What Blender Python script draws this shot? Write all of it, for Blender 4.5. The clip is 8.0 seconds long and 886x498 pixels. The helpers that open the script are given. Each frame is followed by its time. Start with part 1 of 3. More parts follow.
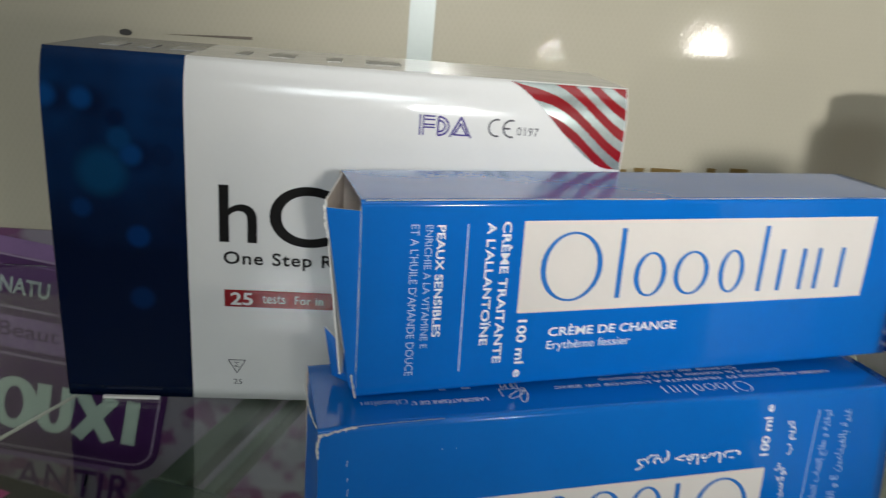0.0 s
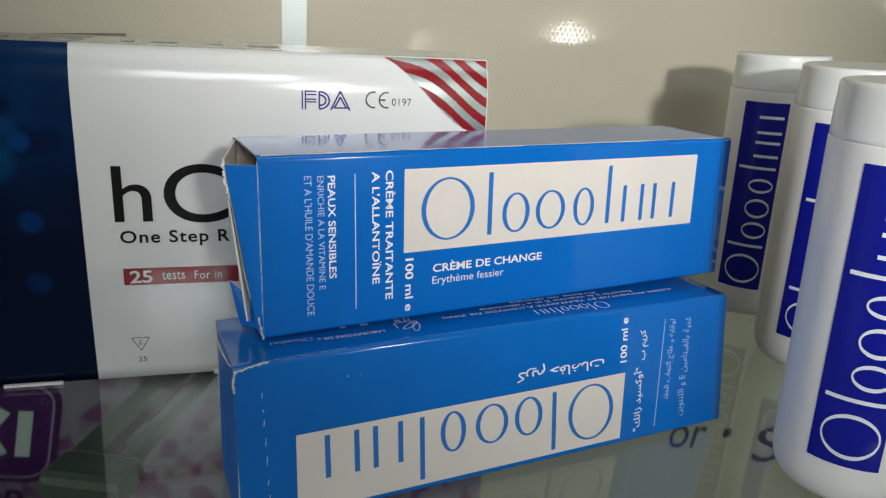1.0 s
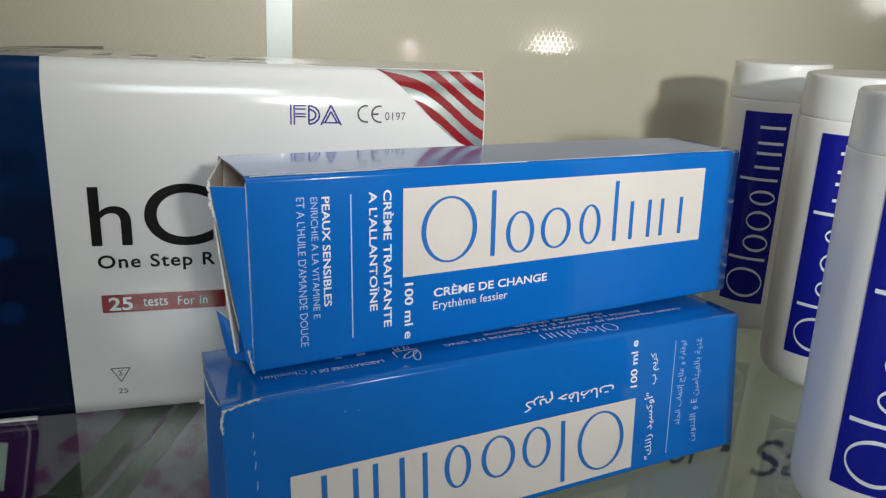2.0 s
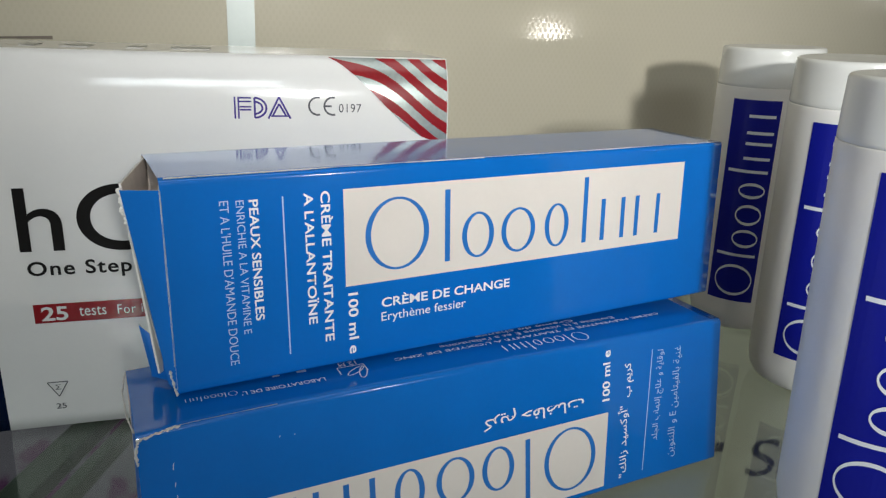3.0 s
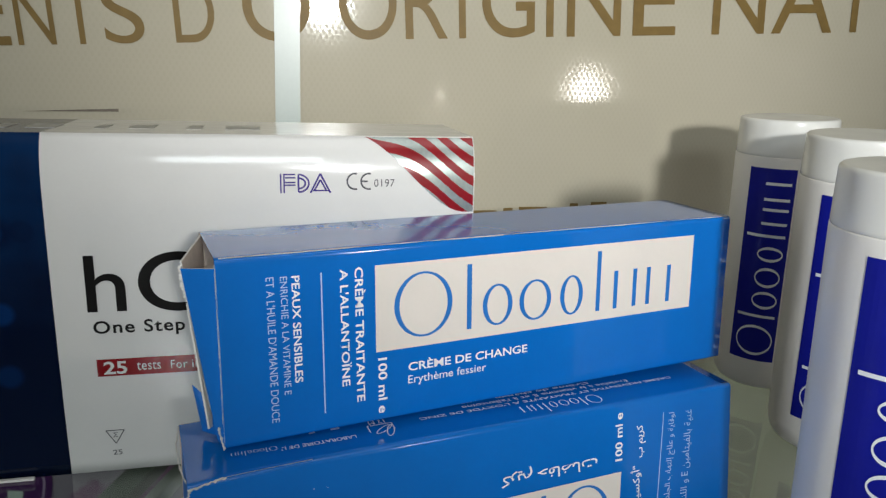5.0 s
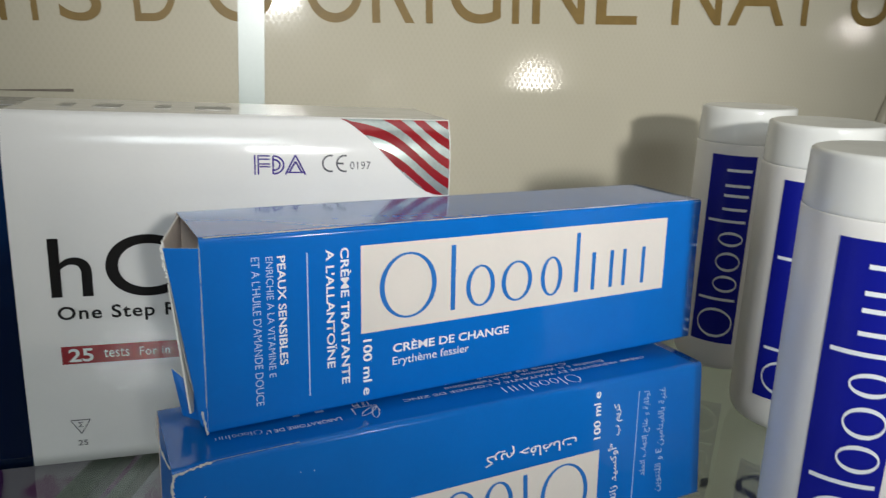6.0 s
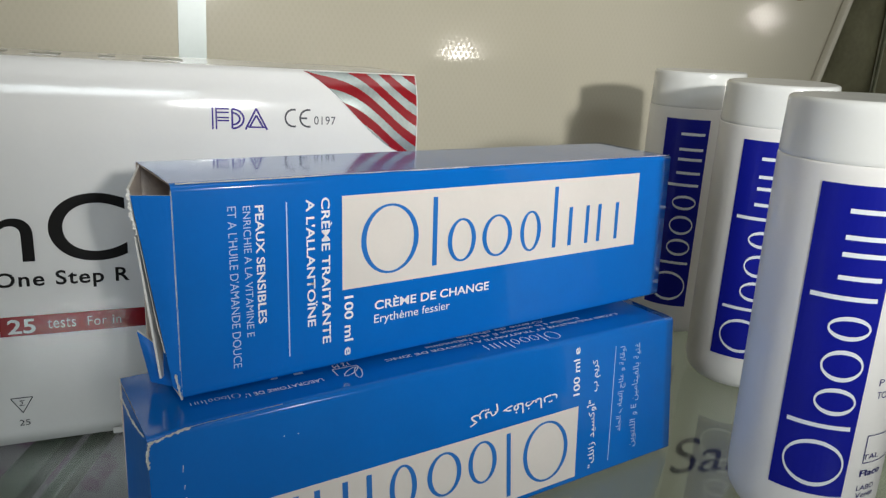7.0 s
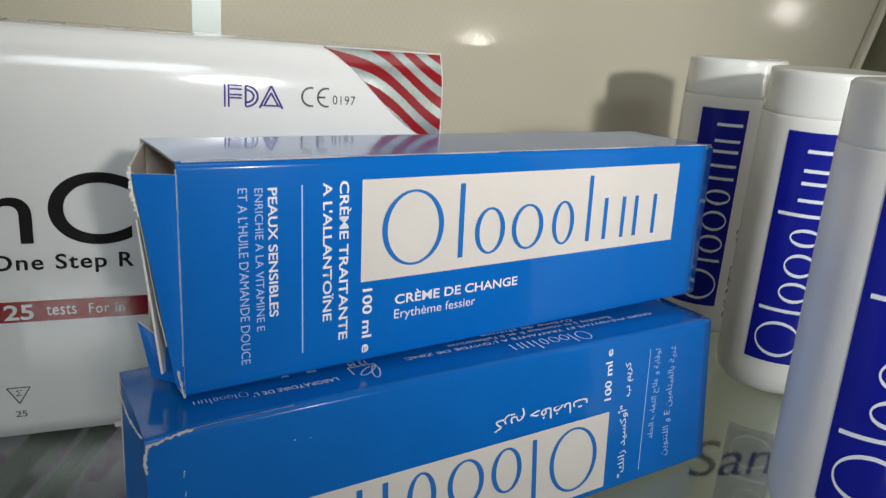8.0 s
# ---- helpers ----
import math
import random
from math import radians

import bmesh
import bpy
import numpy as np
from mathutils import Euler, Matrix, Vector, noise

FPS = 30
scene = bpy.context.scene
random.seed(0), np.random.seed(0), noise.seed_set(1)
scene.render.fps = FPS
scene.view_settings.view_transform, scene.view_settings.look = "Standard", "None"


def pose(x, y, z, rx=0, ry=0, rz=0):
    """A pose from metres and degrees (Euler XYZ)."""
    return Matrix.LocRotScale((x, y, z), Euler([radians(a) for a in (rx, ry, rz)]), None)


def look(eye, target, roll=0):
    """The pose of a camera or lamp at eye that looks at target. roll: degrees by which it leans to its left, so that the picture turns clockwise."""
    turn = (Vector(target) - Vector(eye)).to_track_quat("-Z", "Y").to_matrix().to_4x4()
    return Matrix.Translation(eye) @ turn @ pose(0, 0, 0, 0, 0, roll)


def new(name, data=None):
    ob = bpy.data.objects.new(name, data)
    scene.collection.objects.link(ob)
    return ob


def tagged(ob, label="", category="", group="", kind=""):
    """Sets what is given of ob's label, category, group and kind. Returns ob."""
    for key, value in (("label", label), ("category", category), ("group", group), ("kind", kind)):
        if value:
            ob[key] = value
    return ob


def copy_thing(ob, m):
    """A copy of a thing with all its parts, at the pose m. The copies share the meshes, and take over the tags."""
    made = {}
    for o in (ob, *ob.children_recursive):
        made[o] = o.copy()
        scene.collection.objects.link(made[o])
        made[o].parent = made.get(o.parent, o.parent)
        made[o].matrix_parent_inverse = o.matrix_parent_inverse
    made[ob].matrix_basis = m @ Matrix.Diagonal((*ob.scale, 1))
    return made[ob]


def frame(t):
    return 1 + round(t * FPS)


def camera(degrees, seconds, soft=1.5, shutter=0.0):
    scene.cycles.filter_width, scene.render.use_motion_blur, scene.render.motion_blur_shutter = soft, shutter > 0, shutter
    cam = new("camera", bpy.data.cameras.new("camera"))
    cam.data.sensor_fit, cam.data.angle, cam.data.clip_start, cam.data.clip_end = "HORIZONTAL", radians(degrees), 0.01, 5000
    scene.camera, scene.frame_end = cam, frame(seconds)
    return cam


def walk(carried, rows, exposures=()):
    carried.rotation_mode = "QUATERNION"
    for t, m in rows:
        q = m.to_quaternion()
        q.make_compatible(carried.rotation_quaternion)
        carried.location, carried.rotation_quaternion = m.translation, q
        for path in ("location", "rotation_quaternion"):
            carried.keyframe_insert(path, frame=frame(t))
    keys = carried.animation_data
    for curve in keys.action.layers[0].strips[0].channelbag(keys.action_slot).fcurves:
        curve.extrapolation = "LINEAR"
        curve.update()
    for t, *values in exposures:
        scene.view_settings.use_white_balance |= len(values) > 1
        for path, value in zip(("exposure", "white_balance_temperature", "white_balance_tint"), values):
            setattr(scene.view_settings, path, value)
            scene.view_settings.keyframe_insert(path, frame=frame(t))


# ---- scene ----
cam = camera(63.36, 8.0, 1.25, 0.35)
PATH = [
    (0, (0.0020, 0.0269, 0.1388), (0.2830, 0.9350, -0.1719), 5.37),
    (0.5, (-0.0016, 0.0069, 0.1367), (0.3860, 0.8815, -0.1547), 4.03),
    (1, (-0.0067, 0.0009, 0.1297), (0.4203, 0.8578, -0.1592), 3.51),
    (1.5, (-0.0092, 0.0014, 0.1309), (0.4494, 0.8491, -0.1358), 3.28),
    (1.7, (-0.0084, 0.0079, 0.1290), (0.4421, 0.8584, -0.1425), 3.24),
    (2.8, (0.0108, 0.0213, 0.1312), (0.4590, 0.8705, -0.1480), 2.77),
    (3, (0.0150, 0.0249, 0.1289), (0.4597, 0.8729, -0.1594), 2.61),
    (3.5, (0.0163, 0.0236, 0.1316), (0.4508, 0.8834, -0.1366), 2.75),
    (4, (0.0121, 0.0195, 0.1356), (0.4317, 0.8931, -0.1111), 2.41),
    (4.2, (0.0143, 0.0184, 0.1385), (0.4331, 0.8897, -0.1175), 2.23),
    (5.3, (0.0070, 0.0075, 0.1422), (0.4018, 0.8969, -0.0884), 2.51),
    (5.5, (0.0034, 0.0157, 0.1394), (0.4051, 0.8972, -0.1088), 3.40),
    (6, (0.0023, 0.0134, 0.1385), (0.4679, 0.8643, -0.1048), 3.23),
    (6.5, (-0.0035, 0.0214, 0.1244), (0.5155, 0.8319, -0.1474), 3.40),
    (7, (-0.0080, 0.0261, 0.1269), (0.5468, 0.8176, -0.1294), 3.98),
    (7.5, (-0.0089, 0.0336, 0.1281), (0.5436, 0.8280, -0.1243), 5.09),
    (8, (-0.0029, 0.0399, 0.1227), (0.5373, 0.8372, -0.1466), 5.00),
]
walk(cam, [(t, look(eye, target, roll)) for t, eye, target, roll in PATH])


# ---- light of the place ----
world = bpy.data.worlds.new("world")
world.use_nodes = True
world.node_tree.nodes["Background"].inputs[0].default_value = (0.75, 0.8, 0.85, 1)
world.node_tree.nodes["Background"].inputs[1].default_value = 0.05
scene.world = world


def area_lamp(name, at, target, size, watts, colour, size_y=None):
    data = bpy.data.lights.new(name, "AREA")
    data.shape, data.size, data.energy, data.color = ("RECTANGLE" if size_y else "DISK"), size, watts, colour
    if size_y:
        data.size_y = size_y
    ob = new(name, data)
    ob.matrix_world = look(at, target)
    return ob


# a beamed display spot above and in front, two far spots that mirror in the backdrop, a long tube, and two added fill
# lights, to the west and overhead
beam = bpy.data.lights.new("display_spot", "SPOT")
beam.energy, beam.color, beam.spot_size, beam.spot_blend, beam.shadow_soft_size = 18.0, (0.965, 0.97, 0.945), radians(43), 1.0, 0.022
new("display_spot", beam).matrix_world = look((0.015, -0.45, 0.250), (0.200, 0.30, 0.203))
area_lamp("spot_lamp", (0.905, -2.30, 0.105), (0.2, 0.34, 0.12), 0.13, 3.2, (1.0, 0.94, 0.86))
area_lamp("spot_lamp", (1.715, -1.45, 0.33), (0.4, 0.32, 0.12), 0.07, 0.35, (1.0, 0.96, 0.90))
area_lamp("tube_lamp", (-0.35, -1.50, 0.80), (0.05, 0.25, 0.08), 0.46, 5.4, (0.87, 0.97, 1.0), 0.26)
# soft fill added from the west to brighten the bottles, no window there
area_lamp("west_fill", (-1.6, -0.15, 0.50), (0.2, 0.15, 0.05), 0.8, 4.2, (0.94, 0.97, 1.0), 0.8)
# ambient fill added overhead, standing in for light bounced around the room
area_lamp("overhead_fill", (0.0, -1.0, 1.40), (0.0, -1.0, 0.0), 1.2, 3.5, (0.96, 0.99, 0.98), 0.6)


# ---- materials ----
def material(name, base, rough=0.5, metal=0.0, vary=0.06, scale=60.0, bump=0.0, bump_scale=400.0, coat=0.0, spec=0.5):
    m = bpy.data.materials.new(name)
    m.use_nodes = True
    t = m.node_tree
    p = t.nodes["Principled BSDF"]
    co = t.nodes.new("ShaderNodeTexCoord")
    big, fine = t.nodes.new("ShaderNodeTexNoise"), t.nodes.new("ShaderNodeTexNoise")
    big.inputs["Scale"].default_value, fine.inputs["Scale"].default_value = scale, scale * 14
    big.inputs["Detail"].default_value = 4
    add = t.nodes.new("ShaderNodeMath")
    add.operation = "MULTIPLY_ADD"
    add.inputs[1].default_value = 0.35
    ramp = t.nodes.new("ShaderNodeValToRGB")
    lo = [c * (1 - vary) for c in base]
    hi = [min(1, c * (1 + vary)) for c in base]
    ramp.color_ramp.elements[0].position, ramp.color_ramp.elements[1].position = 0.4, 0.95
    ramp.color_ramp.elements[0].color, ramp.color_ramp.elements[1].color = (*lo, 1), (*hi, 1)
    for n in (big, fine):
        t.links.new(co.outputs["Object"], n.inputs["Vector"])
    t.links.new(fine.outputs["Fac"], add.inputs[0])
    t.links.new(big.outputs["Fac"], add.inputs[2])
    t.links.new(add.outputs[0], ramp.inputs[0])
    t.links.new(ramp.outputs[0], p.inputs["Base Color"])
    p.inputs["Metallic"].default_value = metal
    p.inputs["Specular IOR Level"].default_value = spec
    p.inputs["Coat Weight"].default_value = coat
    p.inputs["Coat Roughness"].default_value = 0.06
    rr = t.nodes.new("ShaderNodeMapRange")
    rr.inputs["To Min"].default_value, rr.inputs["To Max"].default_value = rough * 0.85, min(1, rough * 1.15)
    t.links.new(big.outputs["Fac"], rr.inputs["Value"])
    t.links.new(rr.outputs[0], p.inputs["Roughness"])
    if bump:
        bn, bt = t.nodes.new("ShaderNodeBump"), t.nodes.new("ShaderNodeTexNoise")
        bt.inputs["Scale"].default_value = bump_scale
        bt.inputs["Detail"].default_value = 3
        bn.inputs["Strength"].default_value, bn.inputs["Distance"].default_value = bump, 0.001
        t.links.new(co.outputs["Object"], bt.inputs["Vector"])
        t.links.new(bt.outputs["Fac"], bn.inputs["Height"])
        t.links.new(bn.outputs[0], p.inputs["Normal"])
        t.links.new(bn.outputs[0], p.inputs["Coat Normal"])
    return m


BLUE = material("blue_carton", (0.0015, 0.140, 0.53), 0.13, vary=0.05, bump=0.10, bump_scale=38, spec=0.5, coat=0.45)
BLUE_FLAP = material("blue_flap", (0.0015, 0.140, 0.53), 0.38, vary=0.06, bump=0.06, bump_scale=120, spec=0.35)
BOARD = material("raw_board", (0.66, 0.56, 0.49), 0.85, vary=0.12, scale=300, bump=0.25, bump_scale=1500)
TORN = material("torn_paper", (0.80, 0.78, 0.74), 0.9, vary=0.12, scale=600, bump=0.4, bump_scale=2500)
CREAM = material("cream_print", (0.72, 0.665, 0.615), 0.36, vary=0.03, coat=0.2, bump=0.05, bump_scale=90)
INK_WHITE = material("white_ink", (0.80, 0.83, 0.86), 0.4, vary=0.03)
INK_BLUE = material("blue_ink", (0.008, 0.15, 0.50), 0.38, vary=0.04)
PALE_INK = material("pale_blue_ink", (0.42, 0.55, 0.78), 0.4, vary=0.05)
WHITE_CARTON = material("white_carton", (0.74, 0.73, 0.71), 0.12, vary=0.02, bump=0.22, bump_scale=55, coat=0.08, spec=0.34)
BLACK_INK = material("black_ink", (0.009, 0.008, 0.008), 0.35, vary=0.1, spec=0.2)
RED_INK = material("red_ink", (0.25, 0.007, 0.012), 0.2, vary=0.15, coat=0.3)
SILVER_INK = material("silver_ink", (0.46, 0.51, 0.49), 0.22, metal=0.55, vary=0.25, scale=70, coat=0.1)
TOP_INK = material("faded_ink", (0.42, 0.41, 0.38), 0.5, vary=0.3, scale=300)
VIOLET_INK = material("violet_ink", (0.055, 0.035, 0.22), 0.4, vary=0.08, spec=0.12)
GREY_INK = material("grey_ink", (0.075, 0.075, 0.085), 0.4, vary=0.08, spec=0.2)
PLASTIC = material("white_plastic", (0.82, 0.80, 0.77), 0.30, vary=0.02, bump=0.04, bump_scale=120, coat=0.15)
CAP = material("cap_plastic", (0.78, 0.78, 0.75), 0.24, vary=0.02, bump=0.03, bump_scale=160, coat=0.2)
NAVY = material("navy_label", (0.006, 0.010, 0.27), 0.30, vary=0.06, spec=0.25)
NAVY_INK = material("navy_ink", (0.02, 0.02, 0.16), 0.4, vary=0.06)
GOLD_INK = material("brown_gold_ink", (0.20, 0.13, 0.042), 0.45, vary=0.14, scale=120, spec=0.2)
DARK_INK = material("dark_grey_ink", (0.05, 0.045, 0.04), 0.5, vary=0.2, scale=200)
FADED = material("faded_dark_ink", (0.16, 0.13, 0.10), 0.5, vary=0.3, scale=150)
PURPLE = material("purple_print", (0.060, 0.012, 0.085), 0.4, vary=0.12, scale=40)
MAUVE = material("mauve_print", (0.22, 0.12, 0.27), 0.4, vary=0.1, scale=30)
LILAC = material("lilac_print", (0.30, 0.22, 0.32), 0.4, vary=0.08)
PALE_MINT = material("pale_mint_print", (0.44, 0.50, 0.45), 0.4, vary=0.06)
TAPE = material("pale_tape", (0.50, 0.56, 0.53), 0.3, vary=0.04, scale=40)
FOLD = material("folded_film", (0.56, 0.52, 0.42), 0.25, vary=0.06, scale=60)
UNDERSIDE = material("film_underside", (0.30, 0.28, 0.17), 0.45, vary=0.3, scale=22, bump=0.1, bump_scale=60)
STEEL = material("green_grey_steel", (0.085, 0.10, 0.072), 0.35, metal=0.4, vary=0.12, scale=80)
ROOM_PAINT = material("room_paint", (0.62, 0.60, 0.55), 0.8, vary=0.05, scale=3, bump=0.1, bump_scale=60)
FLOOR_PAINT = material("grey_floor", (0.32, 0.30, 0.28), 0.5, vary=0.1, scale=4)
LEAF = material("sage_cloth", (0.74, 0.74, 0.58), 0.8, vary=0.25, scale=28, bump=0.3, bump_scale=120)


def molecule_blue():
    """Dark blue print with soft paler bubbles and their darker shadows."""
    m = material("molecule_print", (0.004, 0.022, 0.085), 0.14, vary=0.1, bump=0.14, bump_scale=50, spec=0.35)
    t = m.node_tree
    p = t.nodes["Principled BSDF"]
    co = t.nodes.new("ShaderNodeTexCoord")
    flat = t.nodes.new("ShaderNodeVectorMath")
    flat.operation = "MULTIPLY"
    flat.inputs[1].default_value = (1, 0, 1)
    t.links.new(co.outputs["Object"], flat.inputs[0])
    cloud = t.nodes.new("ShaderNodeTexNoise")
    cloud.inputs["Scale"].default_value, cloud.inputs["Detail"].default_value = 45, 2
    t.links.new(co.outputs["Object"], cloud.inputs["Vector"])
    sep, up = t.nodes.new("ShaderNodeSeparateXYZ"), t.nodes.new("ShaderNodeMapRange")
    up.inputs["From Min"].default_value, up.inputs["From Max"].default_value = 0.045, 0.105
    t.links.new(co.outputs["Object"], sep.inputs[0])
    t.links.new(sep.outputs["Z"], up.inputs["Value"])
    mul = t.nodes.new("ShaderNodeMath")
    mul.operation = "MULTIPLY"
    t.links.new(cloud.outputs["Fac"], mul.inputs[0])
    t.links.new(up.outputs[0], mul.inputs[1])
    ramp = t.nodes.new("ShaderNodeValToRGB")
    ramp.color_ramp.elements[0].color, ramp.color_ramp.elements[1].color = (0.0015, 0.006, 0.026, 1), (0.002, 0.028, 0.105, 1)
    ramp.color_ramp.elements[0].position, ramp.color_ramp.elements[1].position = 0.10, 0.62
    t.links.new(mul.outputs[0], ramp.inputs[0])
    last = ramp.outputs[0]
    for x, z, r, blur, colour, amount in ((0.0167, 0.0815, 0.0085, 0.5, (0.002, 0.055, 0.14), 0.75), (0.0142, 0.1035, 0.0052, 0.7, (0.001, 0.006, 0.03), 0.8), (0.0045, 0.1040, 0.0052, 0.7, (0.001, 0.006, 0.03), 0.8),
                                          (0.0216, 0.0990, 0.0034, 0.6, (0.001, 0.006, 0.03), 0.7), (0.0285, 0.0872, 0.0056, 0.7, (0.001, 0.006, 0.03), 0.8), (0.0355, 0.0880, 0.0040, 0.3, (0.001, 0.008, 0.035), 0.5),
                                          (0.0118, 0.1043, 0.0038, 0.6, (0.002, 0.050, 0.19), 0.9), (0.0010, 0.1047, 0.0040, 0.6, (0.002, 0.055, 0.21), 0.9), (0.0260, 0.0875, 0.0039, 0.6, (0.002, 0.045, 0.17), 0.9),
                                          (0.0225, 0.0925, 0.0040, 0.5, (0.002, 0.050, 0.15), 0.6), (0.0098, 0.0695, 0.0036, 0.5, (0.001, 0.030, 0.13), 0.7), (0.0270, 0.0605, 0.0042, 0.4, (0.001, 0.030, 0.14), 0.8), (0.0272, 0.0385, 0.0044, 0.4, (0.001, 0.022, 0.10), 0.7)):
        dist, edge, mix = t.nodes.new("ShaderNodeVectorMath"), t.nodes.new("ShaderNodeMapRange"), t.nodes.new("ShaderNodeMix")
        dist.operation, mix.data_type, edge.interpolation_type = "DISTANCE", "RGBA", "SMOOTHSTEP"
        dist.inputs[1].default_value = (x, 0, z)
        edge.inputs["From Min"].default_value, edge.inputs["From Max"].default_value = r * (1 + blur * 0.4), r * (1 - blur)
        edge.inputs["To Max"].default_value = amount
        t.links.new(flat.outputs[0], dist.inputs[0])
        t.links.new(dist.outputs["Value"], edge.inputs["Value"])
        t.links.new(edge.outputs[0], mix.inputs["Factor"])
        t.links.new(last, mix.inputs["A"])
        mix.inputs["B"].default_value = (*colour, 1)
        last = mix.outputs["Result"]
    t.links.new(last, p.inputs["Base Color"])
    return m


MOLECULE = molecule_blue()

def film_material():
    """Cream window film with fine punched holes in staggered rows and a slightly wavy gloss."""
    m = bpy.data.materials.new("punched_film")
    m.use_nodes = True
    t = m.node_tree
    p = t.nodes["Principled BSDF"]
    co = t.nodes.new("ShaderNodeTexCoord")
    sep = t.nodes.new("ShaderNodeSeparateXYZ")
    t.links.new(co.outputs["Object"], sep.inputs[0])

    def math_node(op, a, b=None, c=None):
        n = t.nodes.new("ShaderNodeMath")
        n.operation = op
        for i, v in enumerate((a, b, c)):
            if v is None:
                continue
            if isinstance(v, (int, float)):
                n.inputs[i].default_value = v
            else:
                t.links.new(v, n.inputs[i])
        return n.outputs[0]

    pitch = 0.0030
    gx = math_node("MULTIPLY", sep.outputs["X"], 2 * math.pi / pitch)
    gz = math_node("MULTIPLY", sep.outputs["Z"], 2 * math.pi / (pitch * 1.73))
    wave = math_node("MULTIPLY", math_node("COSINE", gx), math_node("COSINE", gz))
    hole = math_node("GREATER_THAN", wave, 0.22)
    soft = t.nodes.new("ShaderNodeTexNoise")
    soft.inputs["Scale"].default_value, soft.inputs["Detail"].default_value = 5.0, 5
    t.links.new(co.outputs["Object"], soft.inputs["Vector"])
    ramp = t.nodes.new("ShaderNodeValToRGB")
    ramp.color_ramp.elements[0].position, ramp.color_ramp.elements[1].position = 0.3, 0.7
    ramp.color_ramp.elements[0].color = (0.475, 0.435, 0.335, 1)
    ramp.color_ramp.elements[1].color = (0.53, 0.49, 0.39, 1)
    t.links.new(soft.outputs["Fac"], ramp.inputs[0])
    mix = t.nodes.new("ShaderNodeMix")
    mix.data_type = "RGBA"
    t.links.new(math_node("MULTIPLY", hole, 0.10), mix.inputs["Factor"])
    t.links.new(ramp.outputs[0], mix.inputs["A"])
    mix.inputs["B"].default_value = (0.20, 0.18, 0.13, 1)
    t.links.new(mix.outputs["Result"], p.inputs["Base Color"])
    p.inputs["Roughness"].default_value = 0.09
    t.links.new(math_node("MULTIPLY_ADD", hole, -0.46, 0.5), p.inputs["Specular IOR Level"])
    ripple = t.nodes.new("ShaderNodeTexNoise")
    ripple.inputs["Scale"].default_value, ripple.inputs["Detail"].default_value = 160.0, 2
    t.links.new(co.outputs["Object"], ripple.inputs["Vector"])
    b1, b2 = t.nodes.new("ShaderNodeBump"), t.nodes.new("ShaderNodeBump")
    b1.inputs["Strength"].default_value, b1.inputs["Distance"].default_value = 0.05, 0.0006
    b2.inputs["Strength"].default_value, b2.inputs["Distance"].default_value = 0.13, 0.0003
    t.links.new(ripple.outputs["Fac"], b1.inputs["Height"])
    t.links.new(hole, b2.inputs["Height"])
    t.links.new(b1.outputs[0], b2.inputs["Normal"])
    t.links.new(b2.outputs[0], p.inputs["Normal"])
    return m


FILM = film_material()


def petal_print():
    m = material("petal_print", (0.36, 0.30, 0.38), 0.35, vary=0.1)
    t = m.node_tree
    p = t.nodes["Principled BSDF"]
    co, vor, ramp = t.nodes.new("ShaderNodeTexCoord"), t.nodes.new("ShaderNodeTexNoise"), t.nodes.new("ShaderNodeValToRGB")
    vor.inputs["Scale"].default_value, vor.inputs["Detail"].default_value = 62, 1.5
    ramp.color_ramp.elements[0].position, ramp.color_ramp.elements[1].position = 0.50, 0.60
    ramp.color_ramp.elements[0].color, ramp.color_ramp.elements[1].color = (0.235, 0.20, 0.24, 1), (0.15, 0.05, 0.13, 1)
    t.links.new(co.outputs["Object"], vor.inputs["Vector"])
    t.links.new(vor.outputs["Fac"], ramp.inputs[0])
    t.links.new(ramp.outputs[0], p.inputs["Base Color"])
    return m


PETAL = petal_print()


def glass_material():
    m = bpy.data.materials.new("shelf_glass")
    m.use_nodes = True
    p = m.node_tree.nodes["Principled BSDF"]
    p.inputs["Base Color"].default_value = (0.74, 0.83, 0.77, 1)
    p.inputs["Transmission Weight"].default_value = 1.0
    p.inputs["Roughness"].default_value = 0.03
    p.inputs["IOR"].default_value = 1.5
    p.inputs["Specular IOR Level"].default_value = 0.15
    return m


GLASS = glass_material()


# ---- builders ----
def part(name, bm, mat, parent=None, label="", smooth=False):
    """One mesh object from a bmesh (or mesh) under its thing."""
    if isinstance(bm, bmesh.types.BMesh):
        me = bpy.data.meshes.new(name)
        bm.to_mesh(me)
        bm.free()
    else:
        me = bm
        me.name = name
    for m in (mat if isinstance(mat, (list, tuple)) else [mat]):
        me.materials.append(m)
    if smooth:
        for poly in me.polygons:
            poly.use_smooth = True
    ob = new(name, me)
    ob.parent = parent
    return tagged(ob, label)


def thing(name, m, label, category, group="", kind=""):
    ob = new(name)
    ob.empty_display_size = 0.02
    ob.matrix_world = m
    return tagged(ob, label, category, group, kind)


def slab(x0, x1, y0, y1, z0, z1, bevel=0.0):
    bm = bmesh.new()
    bmesh.ops.create_cube(bm, size=1)
    for v in bm.verts:
        v.co = Vector((x0 + (v.co.x + 0.5) * (x1 - x0), y0 + (v.co.y + 0.5) * (y1 - y0), z0 + (v.co.z + 0.5) * (z1 - z0)))
    if bevel:
        bmesh.ops.bevel(bm, geom=bm.edges[:], offset=bevel, segments=2, affect="EDGES", profile=0.5)
    return bm


def poly_fill(points):
    bm = bmesh.new()
    bm.faces.new([bm.verts.new((*p, 0)) for p in points])
    return bm


